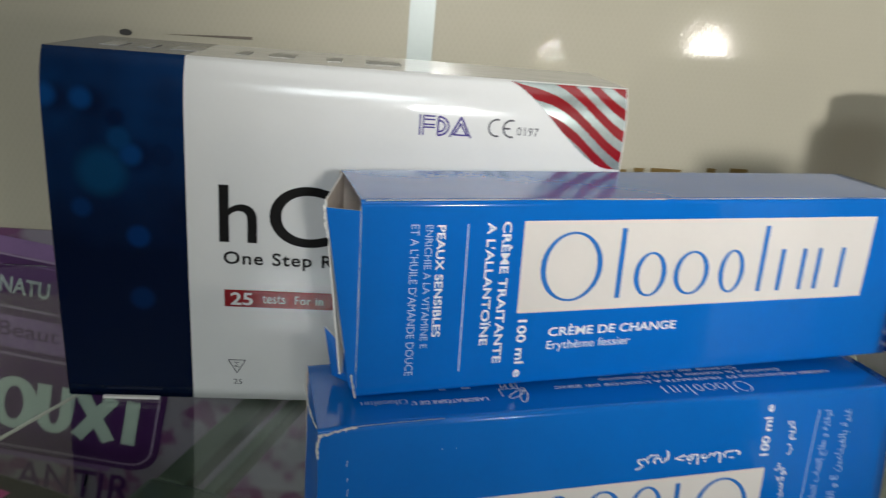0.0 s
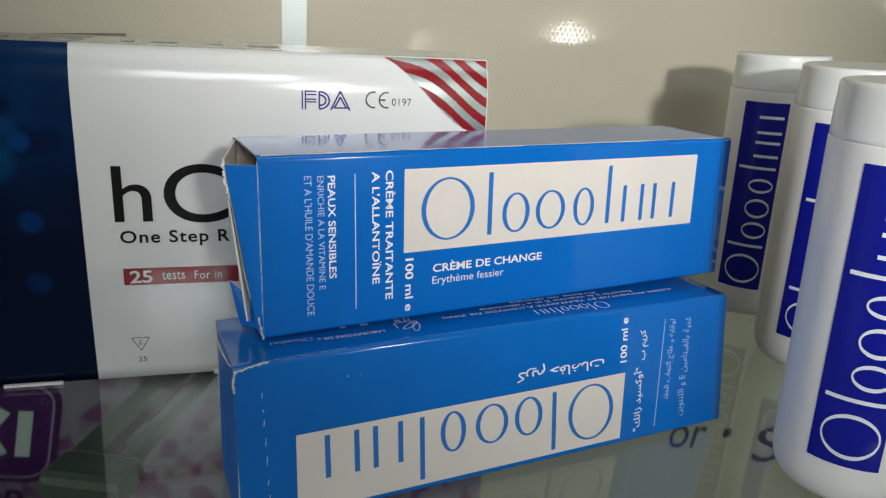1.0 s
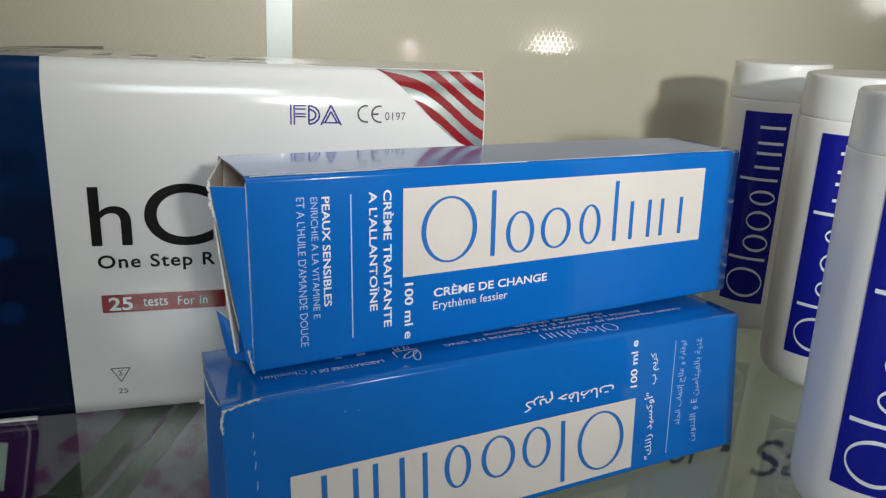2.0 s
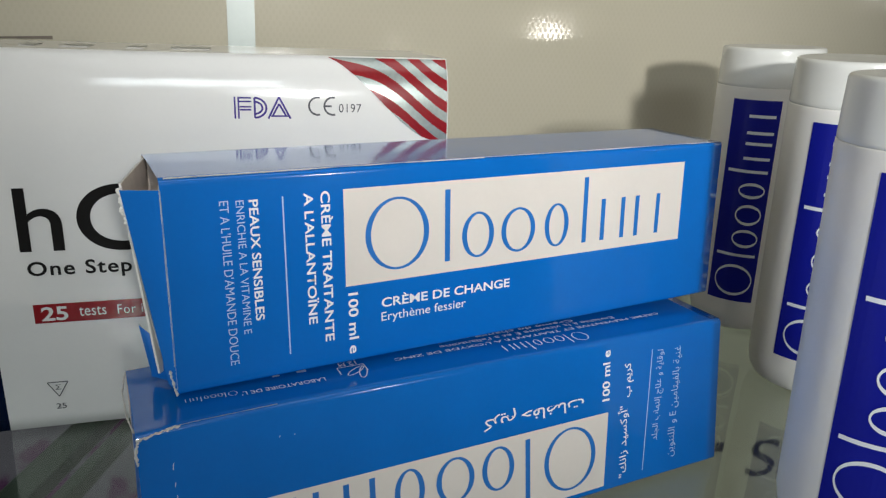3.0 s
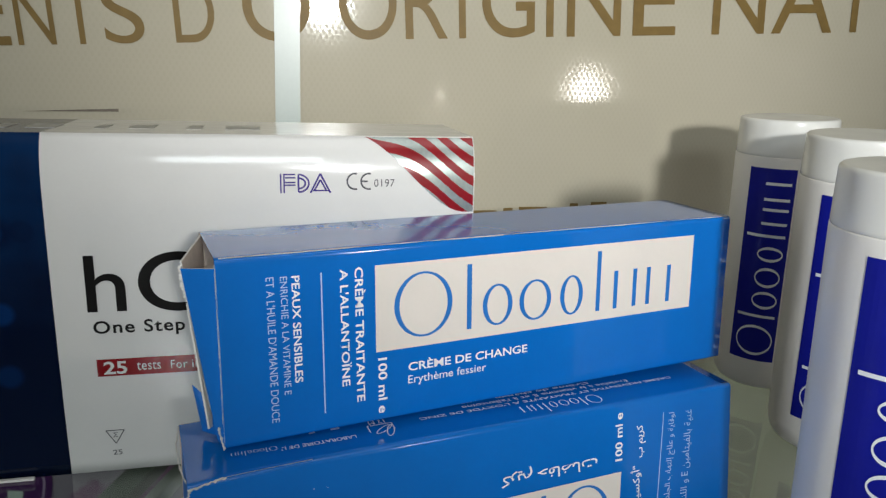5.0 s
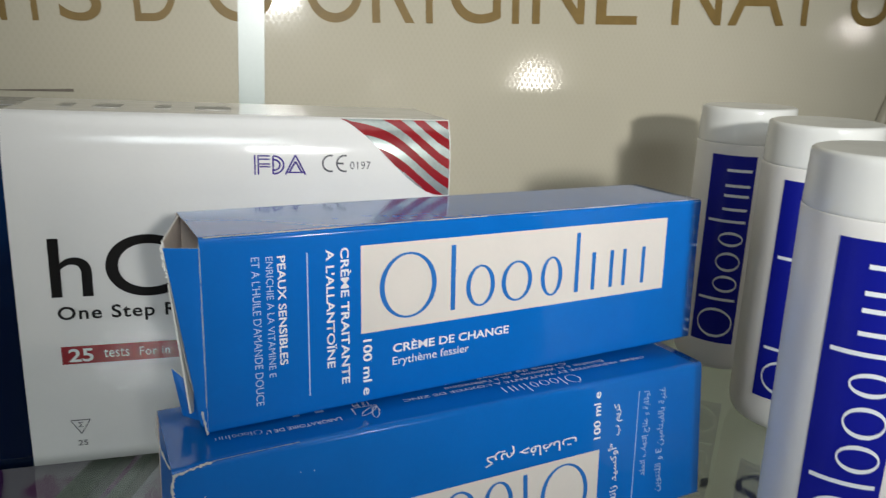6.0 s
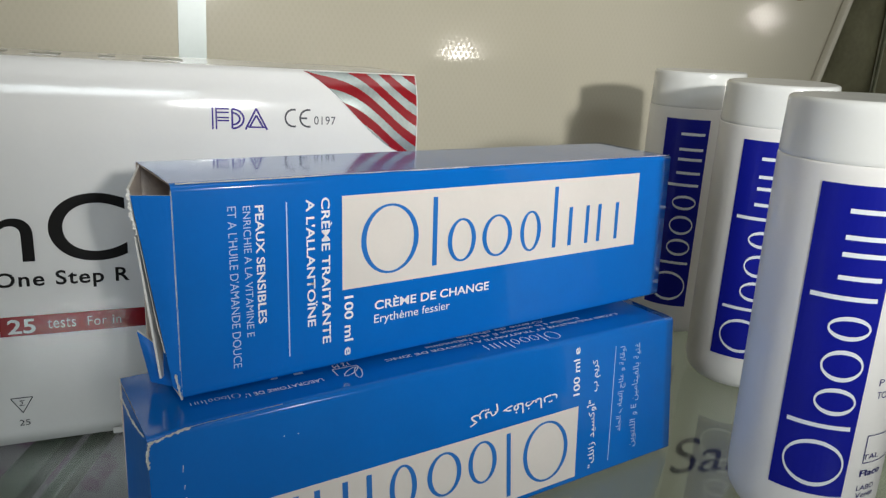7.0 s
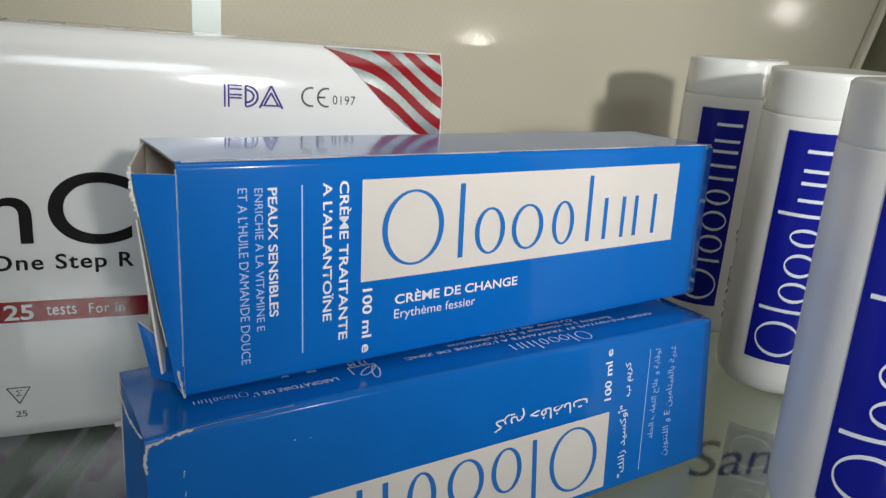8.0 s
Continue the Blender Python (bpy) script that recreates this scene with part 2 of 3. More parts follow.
def flat_rect(x0, y0, x1, y1, nx=1, ny=1):
    bm = bmesh.new()
    grid = [[bm.verts.new((x0 + (x1 - x0) * i / nx, y0 + (y1 - y0) * j / ny, 0)) for i in range(nx + 1)] for j in range(ny + 1)]
    for j in range(ny):
        for i in range(nx):
            bm.faces.new((grid[j][i], grid[j][i + 1], grid[j + 1][i + 1], grid[j + 1][i]))
    return bm


def letters(body, bold=0.0, spacing=1.0, smooth=4):
    """A mesh of the written words, with its bounds."""
    c = bpy.data.curves.new("writing", "FONT")
    c.body, c.offset, c.space_character, c.resolution_u = body, bold, spacing, smooth
    ob = new("writing", c)
    bpy.context.view_layer.update()
    me = bpy.data.meshes.new_from_object(ob.evaluated_get(bpy.context.evaluated_depsgraph_get()))
    bpy.data.objects.remove(ob)
    xs, ys = [v.co.x for v in me.vertices], [v.co.y for v in me.vertices]
    return me, (min(xs), min(ys), max(xs), max(ys))


def wrote(name, body, mat, parent, m, width, height, bold=0.0, spacing=1.0, bend=None, label=""):
    """Writing fitted into width x height, its middle at the pose m."""
    me, (x0, y0, x1, y1) = letters(body, bold, spacing, 14 if len(body) < 4 else 4)
    for v in me.vertices:
        p = Vector(((v.co.x - (x0 + x1) / 2) * width / (x1 - x0), (v.co.y - (y0 + y1) / 2) * height / (y1 - y0), 0))
        v.co = bend(m @ p) if bend else m @ p
    me.materials.clear()
    return part(name, me, mat, parent, label)


def drawn(name, bm, mat, parent, m, bend=None, label=""):
    """A flat printed shape laid at the pose m."""
    for v in bm.verts:
        v.co = bend(m @ v.co) if bend else m @ v.co
    bmesh.ops.recalc_face_normals(bm, faces=bm.faces[:])
    return part(name, bm, mat, parent, label)


def ring(bm, cx, cy, rx, ry, thick, thin, n=44, a0=0.0, a1=2 * math.pi):
    """A ring whose stroke is thick at its sides and thin at its top and foot."""
    pairs = []
    full = abs(a1 - a0 - 2 * math.pi) < 1e-6
    for i in range(n if full else n + 1):
        a = a0 + (a1 - a0) * i / n
        c, s = math.cos(a), math.sin(a)
        pairs.append((bm.verts.new((cx + rx * c, cy + ry * s, 0)), bm.verts.new((cx + (rx - thick) * c, cy + (ry - thin) * s, 0))))
    for i in range(len(pairs) - (0 if full else 1)):
        (o1, i1), (o2, i2) = pairs[i], pairs[(i + 1) % len(pairs)]
        bm.faces.new((o1, o2, i2, i1))


def bar(bm, x0, y0, x1, y1, w, n=6):
    """A straight stroke of width w."""
    d = Vector((x1 - x0, y1 - y0, 0))
    s = Vector((-d.y, d.x, 0)).normalized() * w / 2
    a = Vector((x0, y0, 0))
    rows = [(bm.verts.new(a + d * (i / n) + s), bm.verts.new(a + d * (i / n) - s)) for i in range(n + 1)]
    for (p, q), (r, t) in zip(rows, rows[1:]):
        bm.faces.new((p, q, t, r))


def brand_shapes(width, mat, parent, m, bend=None):
    """The maker's mark as plain rings and strokes, each a piece of its own, in a box of width x 0.2 width with its middle at 0."""
    k = width / 0.098
    for cx, cy, rx, ry in ((0.0087, 0.0090, 0.0087, 0.0093), (0.0319, 0.0062, 0.0049, 0.0062), (0.0446, 0.0062, 0.0055, 0.0062), (0.0574, 0.0062, 0.0041, 0.0062)):
        bm = bmesh.new()
        ring(bm, (cx - 0.049) * k, (cy - 0.0093) * k, rx * k, ry * k, 0.0015 * k, 0.0006 * k)
        drawn("ring", bm, mat, parent, m, bend)
    for x, top in ((0.0227, 0.0190), (0.0672, 0.0190), (0.0738, 0.0122), (0.0812, 0.0122), (0.0866, 0.0122), (0.0948, 0.0122)):
        bm = bmesh.new()
        bar(bm, (x - 0.049) * k, -0.0093 * k, (x - 0.049) * k, (top - 0.0093) * k, 0.0015 * k)
        drawn("stroke", bm, mat, parent, m, bend)


ARABIC = {"ا": "\ufe8d\ufe8e", "أ": "\ufe83\ufe84", "إ": "\ufe87\ufe88", "و": "\ufeed\ufeee", "ر": "\ufead\ufeae", "ز": "\ufeaf\ufeb0", "د": "\ufea9\ufeaa",
          "ة": "\ufe93\ufe94", "ب": 0xfe8f, "ت": 0xfe95, "ج": 0xfe9d, "ح": 0xfea1, "س": 0xfeb1, "ض": 0xfebd, "ع": 0xfec9, "غ": 0xfecd,
          "ف": 0xfed1, "ق": 0xfed5, "ك": 0xfed9, "ل": 0xfedd, "م": 0xfee1, "ن": 0xfee5, "ه": 0xfee9, "ي": 0xfef1}


def arabic(text):
    """Joined letter forms, in the order in which they stand from left to right."""
    out = []
    for i, ch in enumerate(text):
        forms = ARABIC.get(ch)
        if forms is None:
            out.append(ch)
            continue
        before = ARABIC.get(text[i - 1]) if i else None
        after = ARABIC.get(text[i + 1]) if i + 1 < len(text) else None
        joins_before = isinstance(before, int)
        if isinstance(forms, str):
            out.append(forms[1 if joins_before else 0])
        else:
            joins_after = after is not None
            out.append(chr(forms + (3 if joins_before and joins_after else 1 if joins_before else 2 if joins_after else 0)))
    return "".join(reversed(out))


# ---- the room and the display ----
WALL_TURN = -10.5
wall_frame = pose(0.0132, 0.3948, 0, 0, 0, WALL_TURN)


def structure(name, bm, mat, m=None, label="", category="", kind="structure"):
    ob = part(name, bm, mat, None)
    if m is not None:
        ob.matrix_world = m
    return tagged(ob, label, category, "", kind)


# unseen shell, added to shut out the world light and bounce the lamps
structure("floor", slab(-2.4, 2.4, -2.6, 0.9, -1.20, -1.15), FLOOR_PAINT, None, "plain grey unseen floor added below the shelf", "floor")
structure("ceiling", slab(-2.4, 2.4, -2.6, 0.9, 1.45, 1.50), ROOM_PAINT, None, "plain pale painted unseen ceiling added to enclose the room", "ceiling")
structure("shell_wall_south", slab(-2.4, 2.4, -2.65, -2.6, -1.15, 1.45), ROOM_PAINT, None, "plain pale painted unseen wall added to enclose the room", "wall")
structure("shell_wall_north", slab(-2.4, 2.4, 0.9, 0.95, -1.15, 1.45), ROOM_PAINT, None, "plain pale painted unseen wall added behind the display", "wall")
structure("shell_wall_west", slab(-2.45, -2.4, -2.6, 0.9, -1.15, 1.45), ROOM_PAINT, None, "plain pale painted unseen wall added to enclose the room", "wall")
structure("shell_wall_east", slab(2.4, 2.45, -2.6, 0.9, -1.15, 1.45), ROOM_PAINT, None, "plain pale painted unseen wall added to enclose the room", "wall")

# backdrop panel behind the shelf
backdrop = thing("backdrop_panel", wall_frame, "glossy cream punched film backdrop with brown lettering", "backdrop", "", "structure")
part("film", slab(-1.2, 0.532, 0, 0.006, -1.15, 1.2, 0.001), FILM, backdrop)
part("tape_strip", slab(0.0718, 0.0842, -0.0006, -0.0002, -0.02, 0.60), TAPE, backdrop, "pale blue-green strip of clear tape")
bm = slab(-0.0022, 0.0022, -0.0060, -0.0001, 0.0, 0.46, 0.0015)
bm.transform(Matrix.Translation((0.4735, 0, 0.09)) @ Matrix.Rotation(radians(16.6), 4, "Y"))
part("rolled_edge", bm, FOLD, backdrop, "bright folded film edge")
bm = bmesh.new()
grid = [[bm.verts.new((0.4745 + 0.298 * z + u, -0.0022 - 0.010 * (u / 0.26) - 0.002 * math.sin(40 * u + 9 * z), 0.09 + z)) for u in (0.0, 0.02, 0.05, 0.09, 0.14, 0.20, 0.26)] for z in (0.0, 0.06, 0.12, 0.2, 0.3, 0.45)]
for lo, hi in zip(grid, grid[1:]):
    for i in range(len(lo) - 1):
        bm.faces.new((lo[i], lo[i + 1], hi[i + 1], hi[i])).smooth = True
bmesh.ops.solidify(bm, geom=bm.faces[:], thickness=0.0006)
part("turned_corner", bm, UNDERSIDE, backdrop, "olive underside of the curled film corner")


def on_wall(x, z, turn=0.0, off=0.0004):
    """Pose on the backdrop's face: x right, z up, with the drawing turned."""
    return Matrix.Translation((x, -off, z)) @ Matrix.Rotation(radians(90), 4, "X") @ Matrix.Rotation(radians(turn), 4, "Z")


RISE = 0.063
for ch, x0, x1, h in (("E", -0.0810, -0.0465, 0.031), ("N", -0.0437, -0.0275, 0.027), ("T", -0.0239, -0.0086, 0.027), ("S", -0.0064, 0.0114, 0.028), ("D", 0.0250, 0.0437, 0.028),
                      ("O", 0.0568, 0.0893, 0.034), ("O", 0.1033, 0.1326, 0.036), ("R", 0.1367, 0.1590, 0.036), ("I", 0.1650, 0.1688, 0.037),
                      ("G", 0.1776, 0.2068, 0.037), ("I", 0.2132, 0.2174, 0.037), ("N", 0.2250, 0.2566, 0.037), ("E", 0.2638, 0.2900, 0.037),
                      ("N", 0.3127, 0.3466, 0.038), ("A", 0.3513, 0.3923, 0.038), ("T", 0.3932, 0.4210, 0.038), ("U", 0.4420, 0.4740, 0.038)):
    base = 0.1505 + RISE * (x0 + x1) / 2
    wrote("letter", ch, GOLD_INK, backdrop, on_wall((x0 + x1) / 2, base + h / 2, 3.6), x1 - x0, h)
for x0, x1 in ((0.1750, 0.1920), (0.1960, 0.2015), (0.2052, 0.2221), (0.2360, 0.2410), (0.2490, 0.2590)):
    drawn("text_bar", flat_rect(x0, 0.058, x1, 0.0702 + RISE * (x0 - 0.19)), GOLD_INK, backdrop, on_wall(0, 0, 0))
drawn("text_bar", poly_fill(((-0.042, -0.0002), (-0.02, -0.0005), (0.0, -0.0008), (0.0, 0.0006), (-0.02, 0.0003))), FADED, backdrop, on_wall(-0.002, 0.1195, 2))
drawn("text_bar", poly_fill([(0.0030 * math.cos(a * 0.5236), 0.0015 * math.sin(a * 0.5236)) for a in range(12)]), DARK_INK, backdrop, on_wall(-0.0602, 0.1172, 2))
wrote("letter", "San", DARK_INK, backdrop, on_wall(0.457, -0.1585, -8), 0.083, 0.030)
wrote("letter", "or", DARK_INK, backdrop, on_wall(0.3555, -0.1405, -8), 0.030, 0.018)
drawn("text_bar", flat_rect(-0.0035, -0.0035, 0.0035, 0.0035), DARK_INK, backdrop, on_wall(0.3890, -0.1405, -8))

# purple pack shot printed on the lower backdrop
sign = thing("printed_sign", wall_frame @ Matrix.Translation((0, -0.0012, 0)), "purple and mauve printed sign with pale lettering", "sign")
part("sheet", slab(-0.42, 0.20, -0.0004, 0.0006, -0.60, 0.0174), PETAL, sign, "mauve sheet with purple petals")


def on_sign(along, up, off):
    """Pose on the tilted print: along its lines of writing, up across them, from its upper corner."""
    return on_wall(-0.1256, 0.0176, -10.0, off) @ Matrix.Translation((along, up, 0))


def sign_band(x0, y0, x1, y1, mat, off):
    drawn("band", flat_rect(x0, y0, x1, y1), mat, sign, on_sign(0, 0, off))


sign_band(-0.20, -0.0125, 0.060, -0.0035, MAUVE, 0.0008)
sign_band(-0.20, -0.0135, 0.060, -0.0125, LILAC, 0.0013)
sign_band(-0.20, -0.0430, 0.060, -0.0135, PURPLE, 0.0010)
sign_band(-0.20, -0.0190, 0.060, -0.0183, MAUVE, 0.0013)
sign_band(-0.20, -0.0442, 0.060, -0.0433, LILAC, 0.0013)
sign_band(-0.20, -0.0485, 0.065, -0.0442, PURPLE, 0.0010)
sign_band(-0.20, -0.0670, 0.070, -0.0485, MAUVE, 0.0010)
sign_band(-0.20, -0.1340, 0.0700, -0.1305, MAUVE, 0.0008)
sign_band(-0.20, -0.0710, 0.0850, -0.0700, LILAC, 0.0014)


def rounded(x1, y0, y1, r):
    """A band's end with two rounded corners, open to the other side."""
    pts = [(-0.20, y0)]
    for cy, a0 in ((y0 + r, -90), (y1 - r, 0)):
        pts += [(x1 - r + r * math.cos(radians(a0 + 15 * k)), cy + r * math.sin(radians(a0 + 15 * k))) for k in range(7)]
    return pts + [(-0.20, y1)]


drawn("band", poly_fill(rounded(0.0947, -0.1305, -0.0672, 0.014)), PURPLE, sign, on_sign(0, 0, 0.0010))
rim = bmesh.new()
outer, inner = rounded(0.0914, -0.1275, -0.0702, 0.012), rounded(0.0902, -0.1263, -0.0714, 0.011)
rim_o, rim_i = [rim.verts.new((*p, 0)) for p in outer], [rim.verts.new((*p, 0)) for p in inner]
for i in range(len(outer) - 1):
    rim.faces.new((rim_o[i], rim_o[i + 1], rim_i[i + 1], rim_i[i]))
drawn("band", rim, LILAC, sign, on_sign(0, 0, 0.0013), None, "pale rounded outline")
wrote("letter", "NATU", PALE_MINT, sign, on_sign(0.0158, -0.0312, 0.0014), 0.0245, 0.0092, 0.025)
wrote("letter", "La Beaut", PURPLE, sign, on_sign(0.0120, -0.0560, 0.0014), 0.046, 0.0085, 0.005)
wrote("letter", "ANTI", PURPLE, sign, on_sign(0.0440, -0.1445, 0.0010), 0.047, 0.0185, 0.01)
wrote("letter", "R", PURPLE, sign, on_sign(0.0770, -0.1445, 0.0010), 0.012, 0.0185, 0.01)
mark = bmesh.new()
ring(mark, 0.0162, -0.0995, 0.0122, 0.0160, 0.0074, 0.0056)
drawn("ring", mark, PALE_MINT, sign, on_sign(0, 0, 0.0014))
mark = bmesh.new()
ring(mark, 0.0372, -0.1020, 0.0096, 0.0125, 0.0070, 0.0056, 24, math.pi, 2 * math.pi)
drawn("ring", mark, PALE_MINT, sign, on_sign(0, 0, 0.0014))
for x0, y0, x1, y1 in ((0.0310, -0.1020, 0.0310, -0.0850), (0.0434, -0.1020, 0.0434, -0.0850), (0.0500, -0.0862, 0.0672, -0.1140), (0.0672, -0.0862, 0.0500, -0.1140), (0.0775, -0.0862, 0.0775, -0.1140)):
    mark = bmesh.new()
    bar(mark, x0, y0, x1, y1, 0.0072)
    drawn("stroke", mark, PALE_MINT, sign, on_sign(0, 0, 0.0014 + 0.0001 * (x0 > x1)))
mark = bmesh.new()
ring(mark, 0.0858, -0.0800, 0.0022, 0.0022, 0.0004, 0.0004, 20)
drawn("ring", mark, MAUVE, sign, on_sign(0, 0, 0.0014))

# dark carton below the shelf
low = thing("dark_carton", pose(-0.0800, 0.3170, -0.300, 0, 0, -32), "black carton with a pink mark below the shelf", "carton")
part("body", slab(-0.06, 0.06, -0.05, 0, 0, 0.234, 0.001), BLACK_INK, low)
drawn("mark", flat_rect(-0.004, -0.004, 0.004, 0.004, 2, 2), material("pink_ink", (0.5, 0.03, 0.2), 0.4), low, Matrix.Translation((-0.006, -0.0125, 0.2343)))
structure("lower_shelf", slab(-0.9, 0.520, -0.315, -0.005, -0.312, -0.300, 0.002), GLASS, wall_frame, "greenish clear glass lower shelf", "shelf")

# glass shelf and the bars that carry it
shelf = structure("glass_shelf", slab(-0.9, 0.520, -0.315, -0.005, -0.003, 0.0, 0.0008), GLASS, wall_frame, "clear greenish glass shelf holding the products", "shelf")
shelf.visible_shadow = False
bracket = thing("shelf_bracket", pose(0.0125, 0.28, -0.0035, 0, 0, -31), "grey-green steel twin bars carrying the glass shelf", "bracket", "", "structure")
part("arm", slab(0.0, 0.0095, -0.064, 0.085, -0.006, 0.0, 0.0008), STEEL, bracket)
part("arm", slab(0.0155, 0.0200, -0.064, 0.085, -0.006, 0.0, 0.0008), STEEL, bracket)
part("foot", slab(-0.0030, 0.0235, -0.078, -0.062, -0.010, 0.0, 0.003), STEEL, bracket)
wire = thing("shelf_wire", pose(-0.088, 0.287, -0.03, 0, 0, -35), "thin pale metal wire under the shelf", "wire")
part("strand", slab(-0.0005, 0.0005, -0.06, 0.06, -0.0005, 0.0005), CREAM, wire)


# ---- the creams' cartons ----
def tube_carton(m, length, height, depth, lean, label, crushed, start=0.0, slant=0.0):
    """A tuck-end carton: printed sleeve with board thickness, open end with its flap pushed in."""
    box = thing("cream_carton", m, label, "carton", "cream cartons in a stack")
    tl = math.tan(radians(lean))
    t = 0.0005

    def sk(x, y, z):
        return Vector((x + (start + slant * z / height) * (1 - x / length), y + z * tl, z))

    # sleeve
    bm = bmesh.new()
    nx = 40
    r = 0.0011
    loop = []
    for cy, cz, a0 in ((r, r, 180), (depth - r, r, 270), (depth - r, height - r, 0), (r, height - r, 90)):
        for k in range(4):
            a = radians(a0 + k * 30)
            loop.append((cy + r * math.cos(a), cz + r * math.sin(a)))
        # narrow strips beside each fold keep the wide faces truly flat
        side = {180: (1, 0), 270: (0, 1), 0: (-1, 0), 90: (0, -1)}[a0]
        span = (depth if side[0] else height) - 2 * r
        last = loop[-1]
        for step in (0.0006, span / 2, span - 0.0006):
            loop.append((last[0] + side[0] * step, last[1] + side[1] * step))
    rows = []
    for i in range(nx + 1):
        x = length * i / nx
        sag = crushed * math.exp(-x / 0.016)
        row = []
        for y, z in loop:
            top = max(0.0, (z / height - 0.7) / 0.3)
            dz = -sag * top * (1.0 if y < depth / 2 else 0.5) + 0.00025 * math.sin(x * 95 + y * 40) * (1 if 0.003 < y < depth - 0.003 else 0)
            dy = 0.00018 * math.sin(x * 70 + z * 60) * (1 if 0.004 < z < height - 0.004 and y < 0.01 else 0)
            row.append(bm.verts.new(sk(x, y + dy, z + dz)))
        rows.append(row)
    n = len(loop)
    for a, b in zip(rows, rows[1:]):
        for k in range(n):
            f = bm.faces.new((a[k], a[(k + 1) % n], b[(k + 1) % n], b[k]))
            f.smooth = True
    bm.faces.new(list(reversed(rows[-1])))
    bmesh.ops.recalc_face_normals(bm, faces=bm.faces[:])
    part("sleeve", bm, BLUE, box)

    # board lining inside the open end
    bm = bmesh.new()
    inner = []
    for x in (0.0, 0.0002, 0.03):
        inset = 0.00005 if x == 0 else t
        ring_v = []
        for y, z in loop:
            yy = depth / 2 + (y - depth / 2) * (1 - 2 * inset / depth)
            zz = height / 2 + (z - height / 2) * (1 - 2 * inset / height)
            top = max(0.0, (zz / height - 0.7) / 0.3)
            ring_v.append(bm.verts.new(sk(x, yy, zz - crushed * math.exp(-x / 0.016) * top * (1.0 if y < depth / 2 else 0.5))))
        inner.append(ring_v)
    for a, b in zip(inner, inner[1:]):
        for k in range(n):
            bm.faces.new((a[k], b[k], b[(k + 1) % n], a[(k + 1) % n]))
    part("lining", bm, BOARD, box, "bare buff board inside the open end")
    return box, sk


def face_of(lean, off=0.00022):
    """Pose on a carton's front: u right, v up the leaning face."""
    c, s = math.cos(radians(lean)), math.sin(radians(lean))
    base = Matrix(((1, 0, 0, 0), (0, s, -c, 0), (0, c, s, 0), (0, 0, 0, 1)))
    return lambda u, v, turn=0.0: base @ Matrix.Translation((u, v, off)) @ Matrix.Rotation(radians(turn), 4, "Z")


def bent_flap(box, name, pts, nx, mat, label=""):
    """A board flap with 0.5 mm thickness, from corner points given as a quad, slightly bowed."""
    a, b, c, d = [Vector(p) for p in pts]
    bm = bmesh.new()
    k = 6
    normal = (b - a).cross(d - a).normalized()
    sheets = []
    for off in (0, 0.0005):
        sheets.append([[bm.verts.new(a.lerp(b, i / k).lerp(d.lerp(c, i / k), j / k) + normal * (off + nx * math.sin(math.pi * i / k) * math.sin(math.pi * j / k))) for i in range(k + 1)] for j in range(k + 1)])
    for g in sheets:
        for j in range(k):
            for i in range(k):
                bm.faces.new((g[j][i], g[j][i + 1], g[j + 1][i + 1], g[j + 1][i]))
    edge = [(0, i) for i in range(k + 1)] + [(j, k) for j in range(1, k + 1)] + [(k, i) for i in range(k - 1, -1, -1)] + [(j, 0) for j in range(k - 1, 0, -1)]
    for (j, i), (jj, ii) in zip(edge, edge[1:] + edge[:1]):
        f = bm.faces.new((sheets[0][j][i], sheets[0][jj][ii], sheets[1][jj][ii], sheets[1][j][i]))
        f.material_index = 1
    bmesh.ops.recalc_face_normals(bm, faces=bm.faces[:])
    return part(name, bm, [mat, TORN], box, label)


def torn_edge(box, path, width, seed, label="white torn board edge"):
    """A ragged strip of bare paper along a path."""
    rnd = random.Random(seed)
    bm = bmesh.new()
    prev = None
    pts = [Vector(p) for p in path]
    for a, b in zip(pts, pts[1:]):
        steps = 10
        for i in range(steps + 1):
            p = a.lerp(b, i / steps)
            d = (b - a).normalized()
            side = d.cross(Vector((0.3, -1, 0.4))).normalized()
            w = width * rnd.uniform(0.25, 1.0)
            q = (bm.verts.new(p + side * w + Vector((0, -0.0002, 0.0002))), bm.verts.new(p - side * width * rnd.uniform(0.1, 0.6)), bm.verts.new(p + Vector((0, -0.0006, 0.0003))))
            if prev:
                bm.faces.new((prev[0], q[0], q[2], prev[2]))
                bm.faces.new((prev[2], q[2], q[1], prev[1]))
            prev = q
    return part("torn_edge", bm, TORN, box, label)


# lower carton, upside down
L2, H2, D2, A2 = 0.1685, 0.0462, 0.0315, 8.0
lower, sk2 = tube_carton(pose(0.0210, 0.1651, 0.0, 0.4, -0.424, -0.716), L2, H2, D2, A2, "worn blue cream carton lying upside down on the glass shelf", 0.0012)
f2 = face_of(A2)
K = 0.97


def v2(z):
    return (z + 0.0035) * K


panel2 = drawn("name_panel", poly_fill(((0.0150, 0.0018), (0.1238, 0.0022), (0.1250, 0.0250), (0.0153, 0.0244))), CREAM, lower, f2(0, 0))
brand_shapes(0.1000, INK_BLUE, panel2, f2(0.0705, 0.0134, 180) @ Matrix.Translation((0, 0, 0.0001)))
wrote("writing", "100 ml e", INK_WHITE, lower, f2(0.1279 * K, v2(0.0338), 90), 0.0152, 0.0027, 0.02)
wrote("writing", arabic("كريم حفاضات"), INK_WHITE, lower, f2(0.1030 * K, v2(0.0278), 180), 0.0325, 0.0050, 0.01)
wrote("writing", arabic("كريم ب ") , INK_WHITE, lower, f2(0.1365 * K, v2(0.0310), 90), 0.0105, 0.0036, 0.012)
